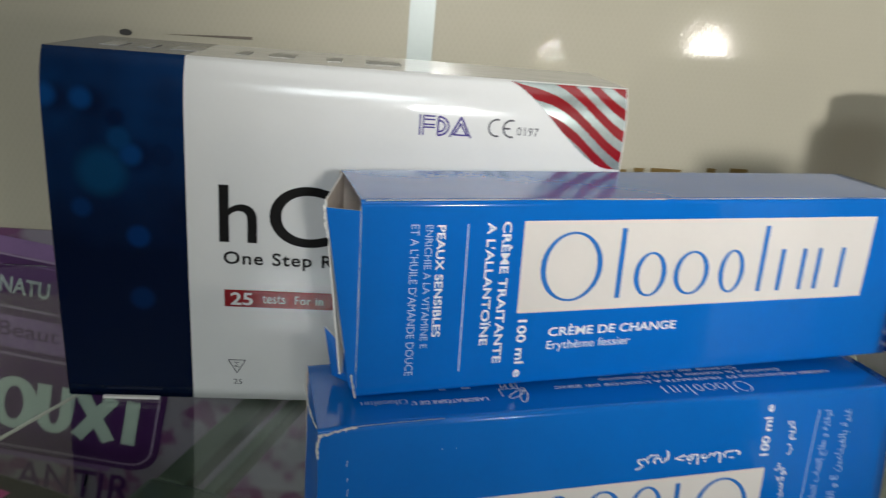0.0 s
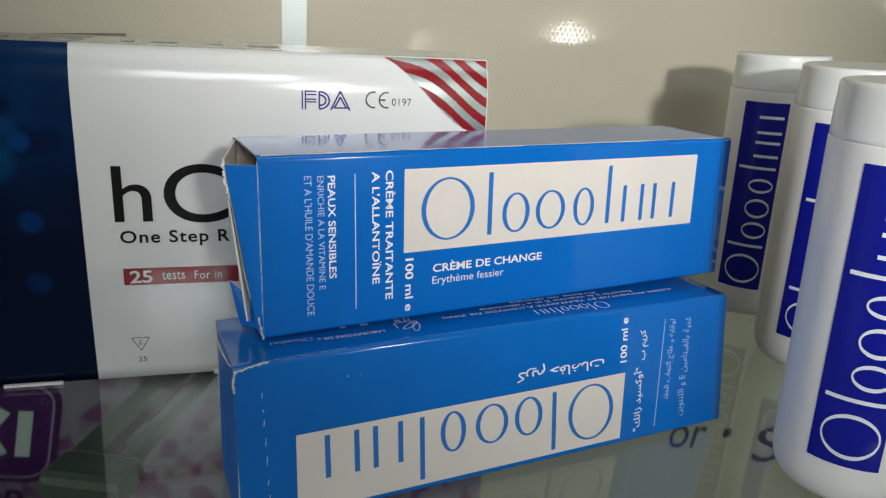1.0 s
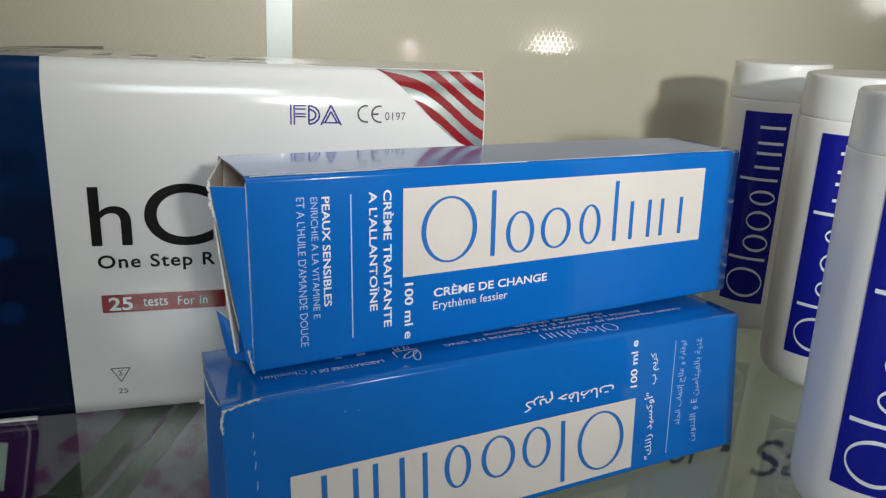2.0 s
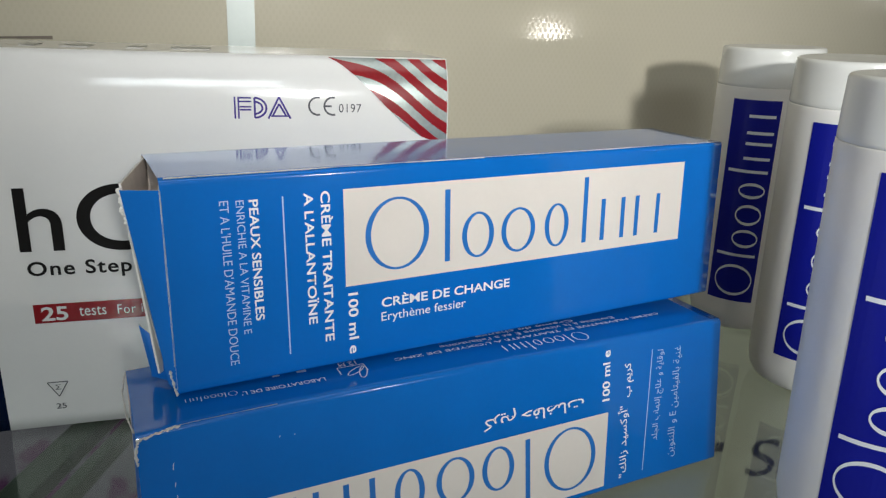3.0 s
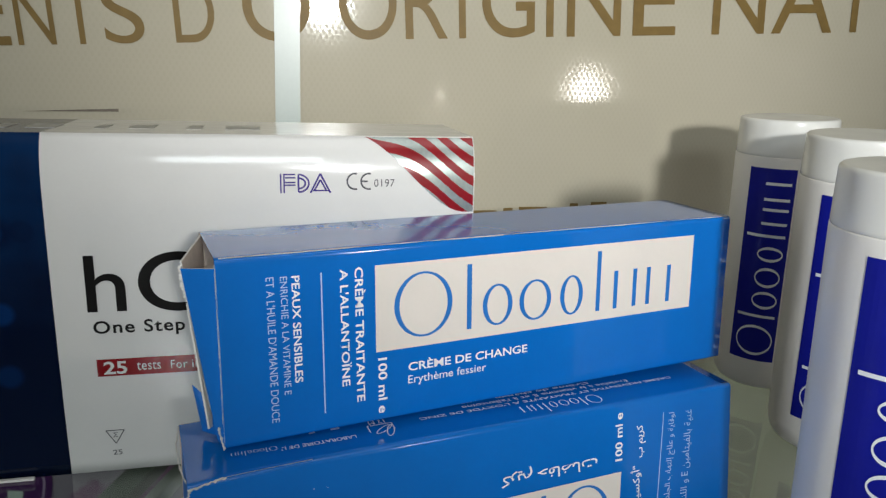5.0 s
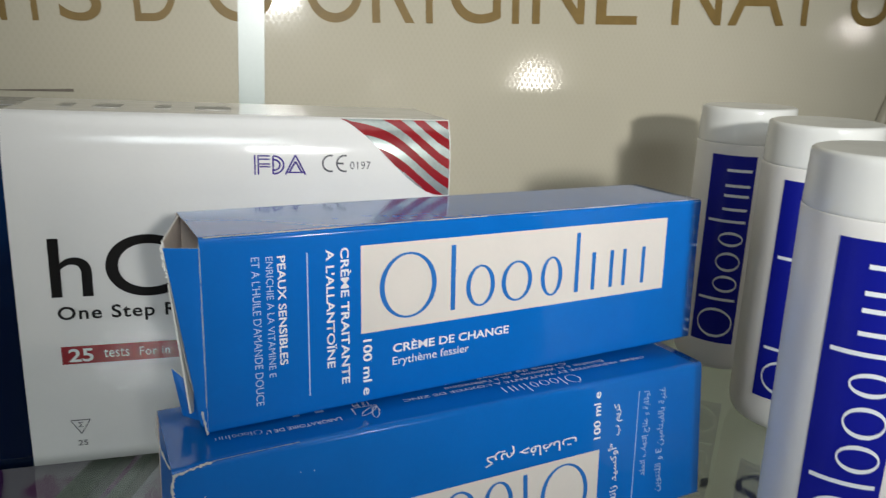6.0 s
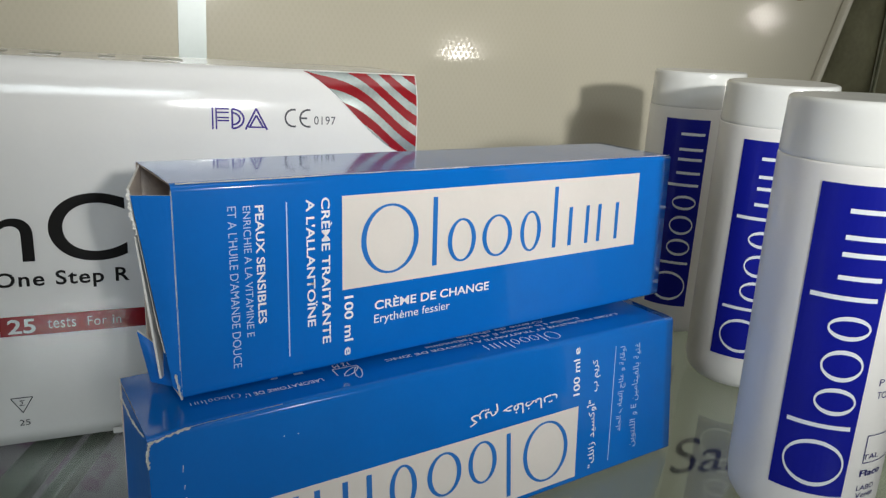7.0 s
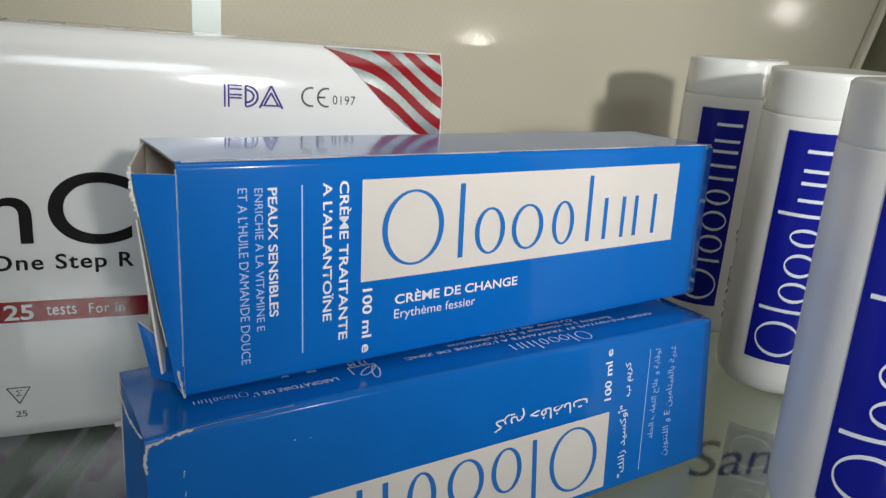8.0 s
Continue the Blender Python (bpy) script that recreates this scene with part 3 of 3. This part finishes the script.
wrote("writing", arabic("\"أوكسيد زانك\""), INK_WHITE, lower, f2(0.1347 * K, v2(0.0115), 90), 0.0225, 0.0042, 0.008)
drawn("rule", flat_rect(-0.0189, -0.00015, 0.0189, 0.00015), PALE_INK, lower, f2(0.1440 * K, v2(0.0197), 86))
wrote("writing", arabic("لوقاية و علاج إلتهاب الجلد"), PALE_INK, lower, f2(0.1484 * K, v2(0.0239), 87), 0.0285, 0.0034)
wrote("writing", arabic("غنية بالفيتامين E و اللنتوين"), PALE_INK, lower, f2(0.1550 * K, v2(0.0203), 87), 0.0355, 0.0036)


def on_top(x, y, turn=180):
    z = H2 + 0.00035
    return Matrix.Translation((x, y + H2 * math.tan(radians(A2)), z)) @ Matrix.Rotation(radians(turn), 4, "Z")


wrote("writing", "LABORATOIRE DE L'", INK_WHITE, lower, on_top(0.0335, 0.0068), 0.0200, 0.0017, 0.005)
brand_shapes(0.0118, INK_WHITE, lower, on_top(0.0168, 0.0078))
brand_shapes(0.0280, INK_WHITE, lower, on_top(0.1068, 0.0048))
wrote("writing", "CRÈME PRÉVENTIVE ET TRAITANTE A L'OXYDE DE ZINC", INK_WHITE, lower, on_top(0.1076, 0.0100), 0.0890, 0.0017, 0.008)
wrote("writing", "Enrichie à la vitamine E et à l'allantoïne", INK_WHITE, lower, on_top(0.1070, 0.0127), 0.0590, 0.0017)
wrote("writing", "Crème de change", INK_WHITE, lower, on_top(0.1064, 0.0154), 0.0335, 0.0019, 0.006)
leaf = bmesh.new()
for turn in (15, 50):
    c, s = math.cos(radians(turn)), math.sin(radians(turn))
    first_vert = len(leaf.verts)
    ring(leaf, 0.0032, 0, 0.0032, 0.0011, 0.00028, 0.00028, 20)
    leaf.verts.ensure_lookup_table()
    for v in leaf.verts[first_vert:]:
        v.co = Vector((v.co.x * c - v.co.y * s, v.co.x * s + v.co.y * c, 0))
drawn("emblem", leaf, INK_WHITE, lower, on_top(0.0545, 0.0100, 200), None, "pale leaf emblem")
jar = bmesh.new()
for p, q in (((0, 0), (0.0070, 0)), ((0, 0), (0, 0.0036)), ((0.0070, 0), (0.0070, 0.0036))):
    bar(jar, *p, *q, 0.00025)
drawn("emblem", jar, INK_WHITE, lower, on_top(0.0548, 0.0110), None, "small open jar sign")
wrote("writing", "12 M", INK_WHITE, lower, on_top(0.0510, 0.0125), 0.0046, 0.0019)
for x, w in ((0.0392, 0.0024), (0.0328, 0.0018)):
    drawn("text_bar", flat_rect(-w / 2, -0.0006, w / 2, 0.0006), PALE_INK, lower, on_top(x, 0.0128))
# pushed-in end of the lower carton
bent_flap(lower, "end_flap", (sk2(-0.0004, 0.0012, 0.001), sk2(-0.0004, D2 - 0.001, 0.001), sk2(0.0004, D2 - 0.001, H2 - 0.0024), sk2(0.0008, 0.0012, H2 - 0.0036)), 0.0004, BLUE_FLAP)
torn_edge(lower, (sk2(0.0, 0.0, H2 - 0.0080), sk2(-0.0004, -0.0002, H2 - 0.0056), sk2(0.0002, 0.0, H2 - 0.0028)), 0.0006, 3)
torn_edge(lower, (sk2(0.0, -0.0001, H2 - 0.0024), sk2(0.0045, -0.0001, H2 - 0.0014), sk2(0.009, 0.0, H2 - 0.0007)), 0.0006, 5)
# highlight on the front fold near the worn corner, drawn as a pale strip
torn_edge(lower, (sk2(0.009, 0.0, H2 - 0.0006), sk2(0.018, 0.0, H2 - 0.0003), sk2(0.030, 0.0, H2 - 0.0001)), 0.00018, 6, "pale fold of wear and painted highlight")
torn_edge(lower, (sk2(-0.0002, 0.003, H2 - 0.0022), sk2(-0.0012, 0.010, H2 - 0.0014), sk2(-0.0014, 0.020, H2 - 0.0008), sk2(-0.0001, 0.030, H2 - 0.0004)), 0.0005, 7)
for u, v, ln in ((0.0068, 0.0362, 0.0016), (0.0069, 0.0322, 0.0010), (0.0070, 0.0285, 0.0018), (0.0072, 0.0230, 0.0022), (0.0073, 0.0175, 0.0026), (0.0074, 0.0120, 0.0014), (0.0075, 0.0060, 0.0030), (0.0300, 0.0386, 0.0003), (0.0335, 0.0384, 0.0002)):
    scuff = bmesh.new()
    bar(scuff, u, v, u + 0.0002, v + ln, 0.00013, 3)
    drawn("scuff", scuff, TORN, lower, f2(0, 0))

# upper carton
L1, H1, D1, A1 = 0.1672, 0.0496, 0.0320, 2.7
upper, sk1 = tube_carton(pose(0.0295, 0.1809, 0.0474, 0.23, -1.046, 0.698), L1, H1, D1, A1, "blue carton with cream panel and opened end, stacked above another", 0.0, 0.0011, 0.0003)
f1 = face_of(A1)
panel1 = drawn("name_panel", flat_rect(0.0420, 0.0202, 0.1518, 0.0444), CREAM, upper, f1(0, 0))
brand_shapes(0.0980, INK_BLUE, panel1, f1(0.0963, 0.0325) @ Matrix.Translation((0, 0, 0.0001)))
wrote("writing", "PEAUX SENSIBLES", INK_WHITE, upper, f1(0.0208, 0.0294, -90), 0.0286, 0.0021, 0.018)
wrote("writing", "ENRICHIE A LA VITAMINE E", PALE_INK, upper, f1(0.0178, 0.0280, -90), 0.0315, 0.0018)
wrote("writing", "ET A L'HUILE D'AMANDE DOUCE", PALE_INK, upper, f1(0.0144, 0.0245, -90), 0.0388, 0.0021)
drawn("rule", flat_rect(-0.0193, -0.00017, 0.0193, 0.00017), PALE_INK, upper, f1(0.02745, 0.0246, -90))
wrote("writing", "CRÈME TRAITANTE", INK_WHITE, upper, f1(0.0378, 0.0256, -90), 0.0375, 0.0029, 0.018)
wrote("writing", "A L'ALLANTOÏNE", INK_WHITE, upper, f1(0.0337, 0.0281, -90), 0.0322, 0.0027, 0.018)
wrote("writing", "100 ml e", INK_WHITE, upper, f1(0.0438, 0.0104, -90), 0.0160, 0.0026, 0.02)
wrote("writing", "CRÈME DE CHANGE", INK_WHITE, upper, f1(0.0705, 0.0149), 0.0383, 0.0031, 0.018)
wrote("writing", "Erythème fessier", INK_WHITE, upper, f1(0.0635, 0.0105), 0.0245, 0.0031)
# opened end: end flap, dust flap, torn corner
bent_flap(upper, "side_flap", (sk1(0.0004, 0.0003, 0.001), sk1(0.0004, 0.0003, H1 - 0.0024), sk1(-0.0072, 0.0042, H1 - 0.0026), sk1(-0.0012, 0.0012, 0.0030)), 0.0003, BLUE_FLAP)
bent_flap(upper, "end_flap", (sk1(0.0004, D1 - 0.001, H1 - 0.016), sk1(0.0004, D1 - 0.001, H1 - 0.0006), sk1(-0.0072, 0.0080, H1 - 0.0020), sk1(-0.0058, 0.0080, H1 - 0.0150)), 0.0006, BOARD, "bare buff inside of the opened end flap")
bent_flap(upper, "inner_flap", (sk1(-0.0030, 0.0070, 0.0030), sk1(0.0010, 0.0140, 0.0020), sk1(-0.0024, 0.0130, 0.0370), sk1(-0.0064, 0.0075, 0.0370)), 0.0004, WHITE_CARTON, "glossy pale inner flap")
bent_flap(upper, "dust_flap", (sk1(-0.0036, 0.0120, 0.0003), sk1(0.0012, 0.0060, 0.0003), sk1(-0.0006, 0.0100, 0.0085), sk1(-0.0052, 0.0160, 0.0120)), 0.0008, BLUE_FLAP)
torn_edge(upper, (sk1(0.0, 0.0, 0.0), sk1(-0.0008, -0.0002, 0.004), sk1(-0.0012, 0.0, 0.0065)), 0.0005, 11)
torn_edge(upper, (sk1(0.0, 0.0002, 0.007), sk1(0.0, 0.0002, 0.025), sk1(0.0, 0.0002, H1 - 0.0015)), 0.00025, 13)
torn_edge(upper, (sk1(-0.0072, 0.0056, H1 - 0.0026), sk1(-0.0070, 0.0054, H1 - 0.0070), sk1(-0.0062, 0.0050, H1 - 0.0115)), 0.0010, 17)
torn_edge(upper, (sk1(-0.0062, 0.0050, H1 - 0.0115), sk1(-0.0040, 0.0034, 0.020), sk1(-0.0026, 0.0024, 0.011)), 0.00022, 19)
# pale wear along the upper carton's front fold
torn_edge(upper, (sk1(0.001, 0.0002, H1), sk1(0.08, 0.0002, H1), sk1(L1 - 0.001, 0.0002, H1)), 0.00034, 15, "pale fold of wear and painted highlight")


# ---- the test kit's carton ----
def kit_carton(m):
    kit = thing("test_kit_carton", m, "glossy white and dark blue test kit carton standing on glass", "carton")
    w, h, d, seam = 0.1850, 0.1190, 0.055, 0.0425

    def front(z):
        """How far the front stands back at height z: flat, rolling over near the top."""
        k = max(0.0, (z - (h - 0.022)) / 0.022)
        return 0.0042 * k ** 3.2 + 0.0045 * (z / h - 0.45) ** 2

    prof = [(front(z), z) for z in [0.0] + [h * i / 26 for i in range(1, 20)] + [h - 0.022 + 0.022 * i / 16 for i in range(1, 17)]]
    prof += [(d, h), (d, 0.0)]
    xs = [0.0, 0.0004] + [seam * i / 8 for i in range(1, 8)] + [seam] + [seam + (w - seam) * i / 20 for i in range(1, 20)] + [w - 0.0004, w]
    bm = bmesh.new()
    rows = [[bm.verts.new((x, y, z)) for y, z in prof] for x in xs]
    n = len(prof)
    for i, (a, b) in enumerate(zip(rows, rows[1:])):
        for k in range(n):
            f = bm.faces.new((a[k], b[k], b[(k + 1) % n], a[(k + 1) % n]))
            f.material_index = 1 if xs[i + 1] <= seam + 1e-6 else 0
            f.smooth = k < n - 3
    bm.faces.new(rows[0]).material_index = 1
    bm.faces.new(list(reversed(rows[-1])))
    bmesh.ops.recalc_face_normals(bm, faces=bm.faces[:])
    part("body", bm, [WHITE_CARTON, MOLECULE], kit)

    def lay(p, off=0.0002):
        """Wraps a flat drawing (x right, y up) over the front."""
        return Vector((p.x, front(p.y) - off - p.z, p.y))

    # flag-like corner: silver ground with red waves, below a sweeping curve
    bm = bmesh.new()
    nx, nz = 210, 160
    x0, z0 = 0.1415, 0.0925
    verts = {}

    def vert(i, j):
        if (i, j) not in verts:
            verts[i, j] = bm.verts.new(lay(Vector((x0 + (w - 0.0004 - x0) * i / nx, z0 + (h - 0.0004 - z0) * j / nz, 0))))
        return verts[i, j]

    for i in range(nx):
        for j in range(nz):
            u, v = (i + 0.5) / nx, (j + 0.5) / nz
            q = min(1.0, u / 0.93)
            limit = 1.03 - 1.03 * q * q * (3 - 2 * q)
            if v < limit:
                continue
            wave = v + 0.85 * u - 0.09 * math.sin(2 * math.pi * (u - 0.25))
            f = bm.faces.new((vert(i, j), vert(i + 1, j), vert(i + 1, j + 1), vert(i, j + 1)))
            f.material_index = 1 if ((wave - 1.36) / 0.265 + 0.26) % 1.0 < 0.52 else 0
            f.smooth = True
    part("flag_corner", bm, [SILVER_INK, RED_INK], kit, "red and silver waves in the corner")

    def at(x, z, turn=0.0):
        return Matrix.Translation((x, z, 0)) @ Matrix.Rotation(radians(turn), 4, "Z")

    # writing: x from the left edge, z from the shelf
    e = 0.0589
    for ch, x0, x1, z0, z1 in (("h", -0.0061, 0.0062, 0.0601, 0.0796), ("C", 0.0102, 0.0315, 0.0594, 0.0804)):
        wrote("writing", ch, BLACK_INK, kit, at(e + (x0 + x1) / 2, (z0 + z1) / 2), x1 - x0, z1 - z0, 0.006, 1.0, lay)
    wrote("writing", "One Step R", BLACK_INK, kit, at(e + 0.0134, 0.0539), 0.0365, 0.0060, 0.018, 1.12, lay)
    drawn("red_bar", flat_rect(e - 0.0048, 0.0367, e + 0.085, 0.0430, 20, 1), RED_INK, kit, at(0, 0), lay)
    low_lay = lambda p: lay(p, 0.0004)
    wrote("writing", "25", WHITE_CARTON, kit, at(e + 0.0010, 0.0398), 0.0074, 0.0047, 0.02, 1.0, low_lay)
    wrote("writing", "tests", WHITE_CARTON, kit, at(e + 0.0118, 0.0399), 0.0078, 0.0030, 0.004, 1.05, low_lay)
    wrote("writing", "For in", WHITE_CARTON, kit, at(e + 0.0237, 0.0399), 0.0095, 0.0032, 0.0, 1.1, low_lay)
    bm = bmesh.new()
    for p, q in (((-0.003, 0.0024), (0.003, 0.0024)), ((0.003, 0.0024), (0, -0.0028)), ((0, -0.0028), (-0.003, 0.0024))):
        bar(bm, *p, *q, 0.0003)
    drawn("symbol", bm, GREY_INK, kit, at(e - 0.0010, 0.0136), lay, "small outlined triangle")
    wrote("writing", "Σ", GREY_INK, kit, at(e - 0.0010, 0.0142), 0.0016, 0.0018, 0, 1.0, lay)
    wrote("writing", "25", GREY_INK, kit, at(e - 0.0008, 0.0073), 0.0030, 0.0020, 0, 1.0, lay)
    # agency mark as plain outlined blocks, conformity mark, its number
    strokes = [(x, 0, x, 0.0066, 0.0005) for x in (0.0003, 0.0014)] + [(0.0017, y, 0.0052, y, 0.0005) for y in (0.0063, 0.0052, 0.0036, 0.0027)]
    strokes += [(0.0062, 0.0003, 0.0062, 0.0063, 0.0006), (0.0110, 0.0008, 0.0166, 0.0008, 0.0005)]
    for k in (0.0, 0.0013):
        strokes += [(0.0102 + k, k * 0.6, 0.0136, 0.0066 - k * 1.6, 0.0006), (0.0170 - k, k * 0.6, 0.0136, 0.0066 - k * 1.6, 0.0006)]
    for stroke in strokes:
        bm = bmesh.new()
        bar(bm, *stroke)
        drawn("block", bm, VIOLET_INK, kit, at(e + 0.0574, 0.0998), lay)
    for k in (0.0, 0.0012):
        bm = bmesh.new()
        ring(bm, 0.0062, 0.0033, 0.0038 - k, 0.0033 - k, 0.0006, 0.0006, 24, radians(-90), radians(90))
        drawn("block", bm, VIOLET_INK, kit, at(e + 0.0574, 0.0998), lay)
    bm = bmesh.new()
    ring(bm, 0.0030, 0.0030, 0.0030, 0.0030, 0.0006, 0.0006, 20, radians(75), radians(285))
    ring(bm, 0.0078, 0.0030, 0.0030, 0.0030, 0.0006, 0.0006, 20, radians(75), radians(285))
    bar(bm, 0.0052, 0.0030, 0.0074, 0.0030, 0.0006)
    drawn("mark", bm, GREY_INK, kit, at(e + 0.0799, 0.1007), lay, "grey conformity mark")
    wrote("writing", "0197", GREY_INK, kit, at(e + 0.0932, 0.1031), 0.0072, 0.0027, 0.0, 1.1, lay)
    # bottom flaps showing as pale edges
    part("flap_edge", slab(0.012, 0.031, -0.0012, 0.0, 0.0, 0.0009), TORN, kit, "pale tuck flap edge")
    part("flap_edge", slab(0.083, 0.150, -0.0010, 0.0, 0.0, 0.0016), WHITE_CARTON, kit, "white tuck flap edge")
    # print on the top, seen edge-on
    for x, ln in ((0.012, 0.006), (0.024, 0.004), (0.034, 0.009), (0.055, 0.004), (0.066, 0.008), (0.085, 0.005), (0.098, 0.012)):
        part("text_bar", slab(x, x + ln, 0.020, 0.034, h, h + 0.0002), TOP_INK, kit)
    return kit


kit_carton(pose(-0.0535, 0.2744, 0.0, 0.9, -0.5, -10.53))


# ---- the powder bottles ----
def lathe(profile, n=56):
    bm = bmesh.new()
    rows = [[bm.verts.new((r * math.cos(2 * math.pi * k / n), r * math.sin(2 * math.pi * k / n), z)) for k in range(n)] for r, z in profile]
    for a, b in zip(rows, rows[1:]):
        for k in range(n):
            bm.faces.new((a[k], a[(k + 1) % n], b[(k + 1) % n], b[k])).smooth = True
    bm.faces.new(list(reversed(rows[0])))
    bm.faces.new(rows[-1])
    return bm


RB = 0.0218


def powder_bottle(m, label):
    """A straight white bottle with a flush cap and a navy label reading upwards; the label's middle faces -y."""
    bottle = thing("powder_bottle", m, label, "bottle", "white powder bottles in a row")
    hb, ht = 0.1135, 0.1300
    body = [(RB - 0.006, 0.0), (RB - 0.004, 0.0004), (RB - 0.0022, 0.0016), (RB - 0.0007, 0.0042), (RB, 0.0085), (RB, 0.0095), (RB, 0.03), (RB, 0.07), (RB, hb - 0.002), (RB, hb - 0.0004), (RB - 0.00005, hb - 0.0002), (RB - 0.0002, hb), (RB - 0.0004, hb + 0.00003)]
    cap = [(RB - 0.0004, hb + 0.00004), (RB - 0.00025, hb + 0.00008), (RB - 0.00015, hb + 0.0002), (RB - 0.00015, hb + 0.0014), (RB - 0.0003, hb + 0.008), (RB - 0.0005, ht - 0.0030), (RB - 0.0005, ht - 0.0013), (RB - 0.0007, ht - 0.0006), (RB - 0.0012, ht - 0.00015), (RB - 0.0018, ht), (RB - 0.0024, ht), (RB - 0.006, ht)]
    part("body", lathe(body), PLASTIC, bottle)
    part("cap", lathe(cap), CAP, bottle, "smooth white cap")

    def wrap(p, off=0.00015):
        a = p.x / RB - math.pi / 2
        r = RB + off + p.z
        return Vector((r * math.cos(a), r * math.sin(a), p.y))

    def at(x, z, turn=0.0):
        return Matrix.Translation((x, z, 0)) @ Matrix.Rotation(radians(turn), 4, "Z")

    panel = drawn("label", flat_rect(-0.0102, 0.0158, 0.0102, 0.1086, 14, 2), NAVY, bottle, at(0, 0), wrap, "navy printed panel")
    high = lambda p: wrap(p, 0.0003)
    brand_shapes(0.0860, INK_WHITE, panel, at(0.0004, 0.0615, 90), high)
    bm = bmesh.new()
    for p, q in (((0.0148, 0.0360), (0.0330, 0.0360)), ((0.0148, 0.0270), (0.0330, 0.0270)), ((0.0148, 0.0270), (0.0148, 0.0360))):
        bar(bm, *p, *q, 0.0003, 10)
    drawn("frame_line", bm, NAVY_INK, bottle, at(0, 0), wrap)
    for body_text, z, w, h, bold in (("P", 0.0530, 0.0016, 0.0021, 0.0), ("TO", 0.0490, 0.0036, 0.0021, 0.0), ("TAL", 0.0290, 0.0060, 0.0017, 0.0), ("Flaco", 0.0235, 0.0088, 0.0022, 0.02), ("LABO", 0.0185, 0.0070, 0.0017, 0.0), ("Vente", 0.0160, 0.0075, 0.0018, 0.0), ("PÉ", 0.0120, 0.0050, 0.0030, 0.0)):
        wrote("writing", body_text, NAVY_INK, bottle, at(0.0146 + w / 2, z), w, h, bold, 1.0, wrap)
    return bottle


BOTTLES = ((0.2994, 0.2531, 0.97, -2.8, -60.2, 0.990, "white powder bottle with a navy label near the backdrop"),
           (0.2730, 0.1946, 1.5, -3.5, -60.4, 0.980, "white powder bottle with a navy label between two others"),
           (0.2019, 0.1238, 0.25, -2.9, -58.6, 0.962, "white powder bottle with a navy label and small print"))
first = None
for bx, by, back, tip, turn, size, text in BOTTLES:
    m = pose(bx, by, 0.0, back, tip, 0) @ pose(0, 0, 0.0010, 0, 0, turn) @ Matrix.Scale(size, 4)
    if first is None:
        first = powder_bottle(m, text)
    else:
        tagged(copy_thing(first, m), text)

# sage cloth hanging beside the backdrop
cloth = thing("side_curtain", wall_frame @ pose(0.535, -0.012, 0.0), "blurred sage green curtain beside the backdrop", "curtain")
bm = bmesh.new()
cols = [(0.01 * i, 0.012 * math.sin(i * 0.9) + 0.004 * math.sin(i * 2.3)) for i in range(60)]
front_v = [[bm.verts.new((x, y, z)) for x, y in cols] for z in (-1.1, 1.2)]
back_v = [[bm.verts.new((x, y + 0.003, z)) for x, y in cols] for z in (-1.1, 1.2)]
for i in range(len(cols) - 1):
    bm.faces.new((front_v[0][i], front_v[0][i + 1], front_v[1][i + 1], front_v[1][i])).smooth = True
    bm.faces.new((back_v[0][i + 1], back_v[0][i], back_v[1][i], back_v[1][i + 1])).smooth = True
part("fabric", bm, LEAF, cloth)
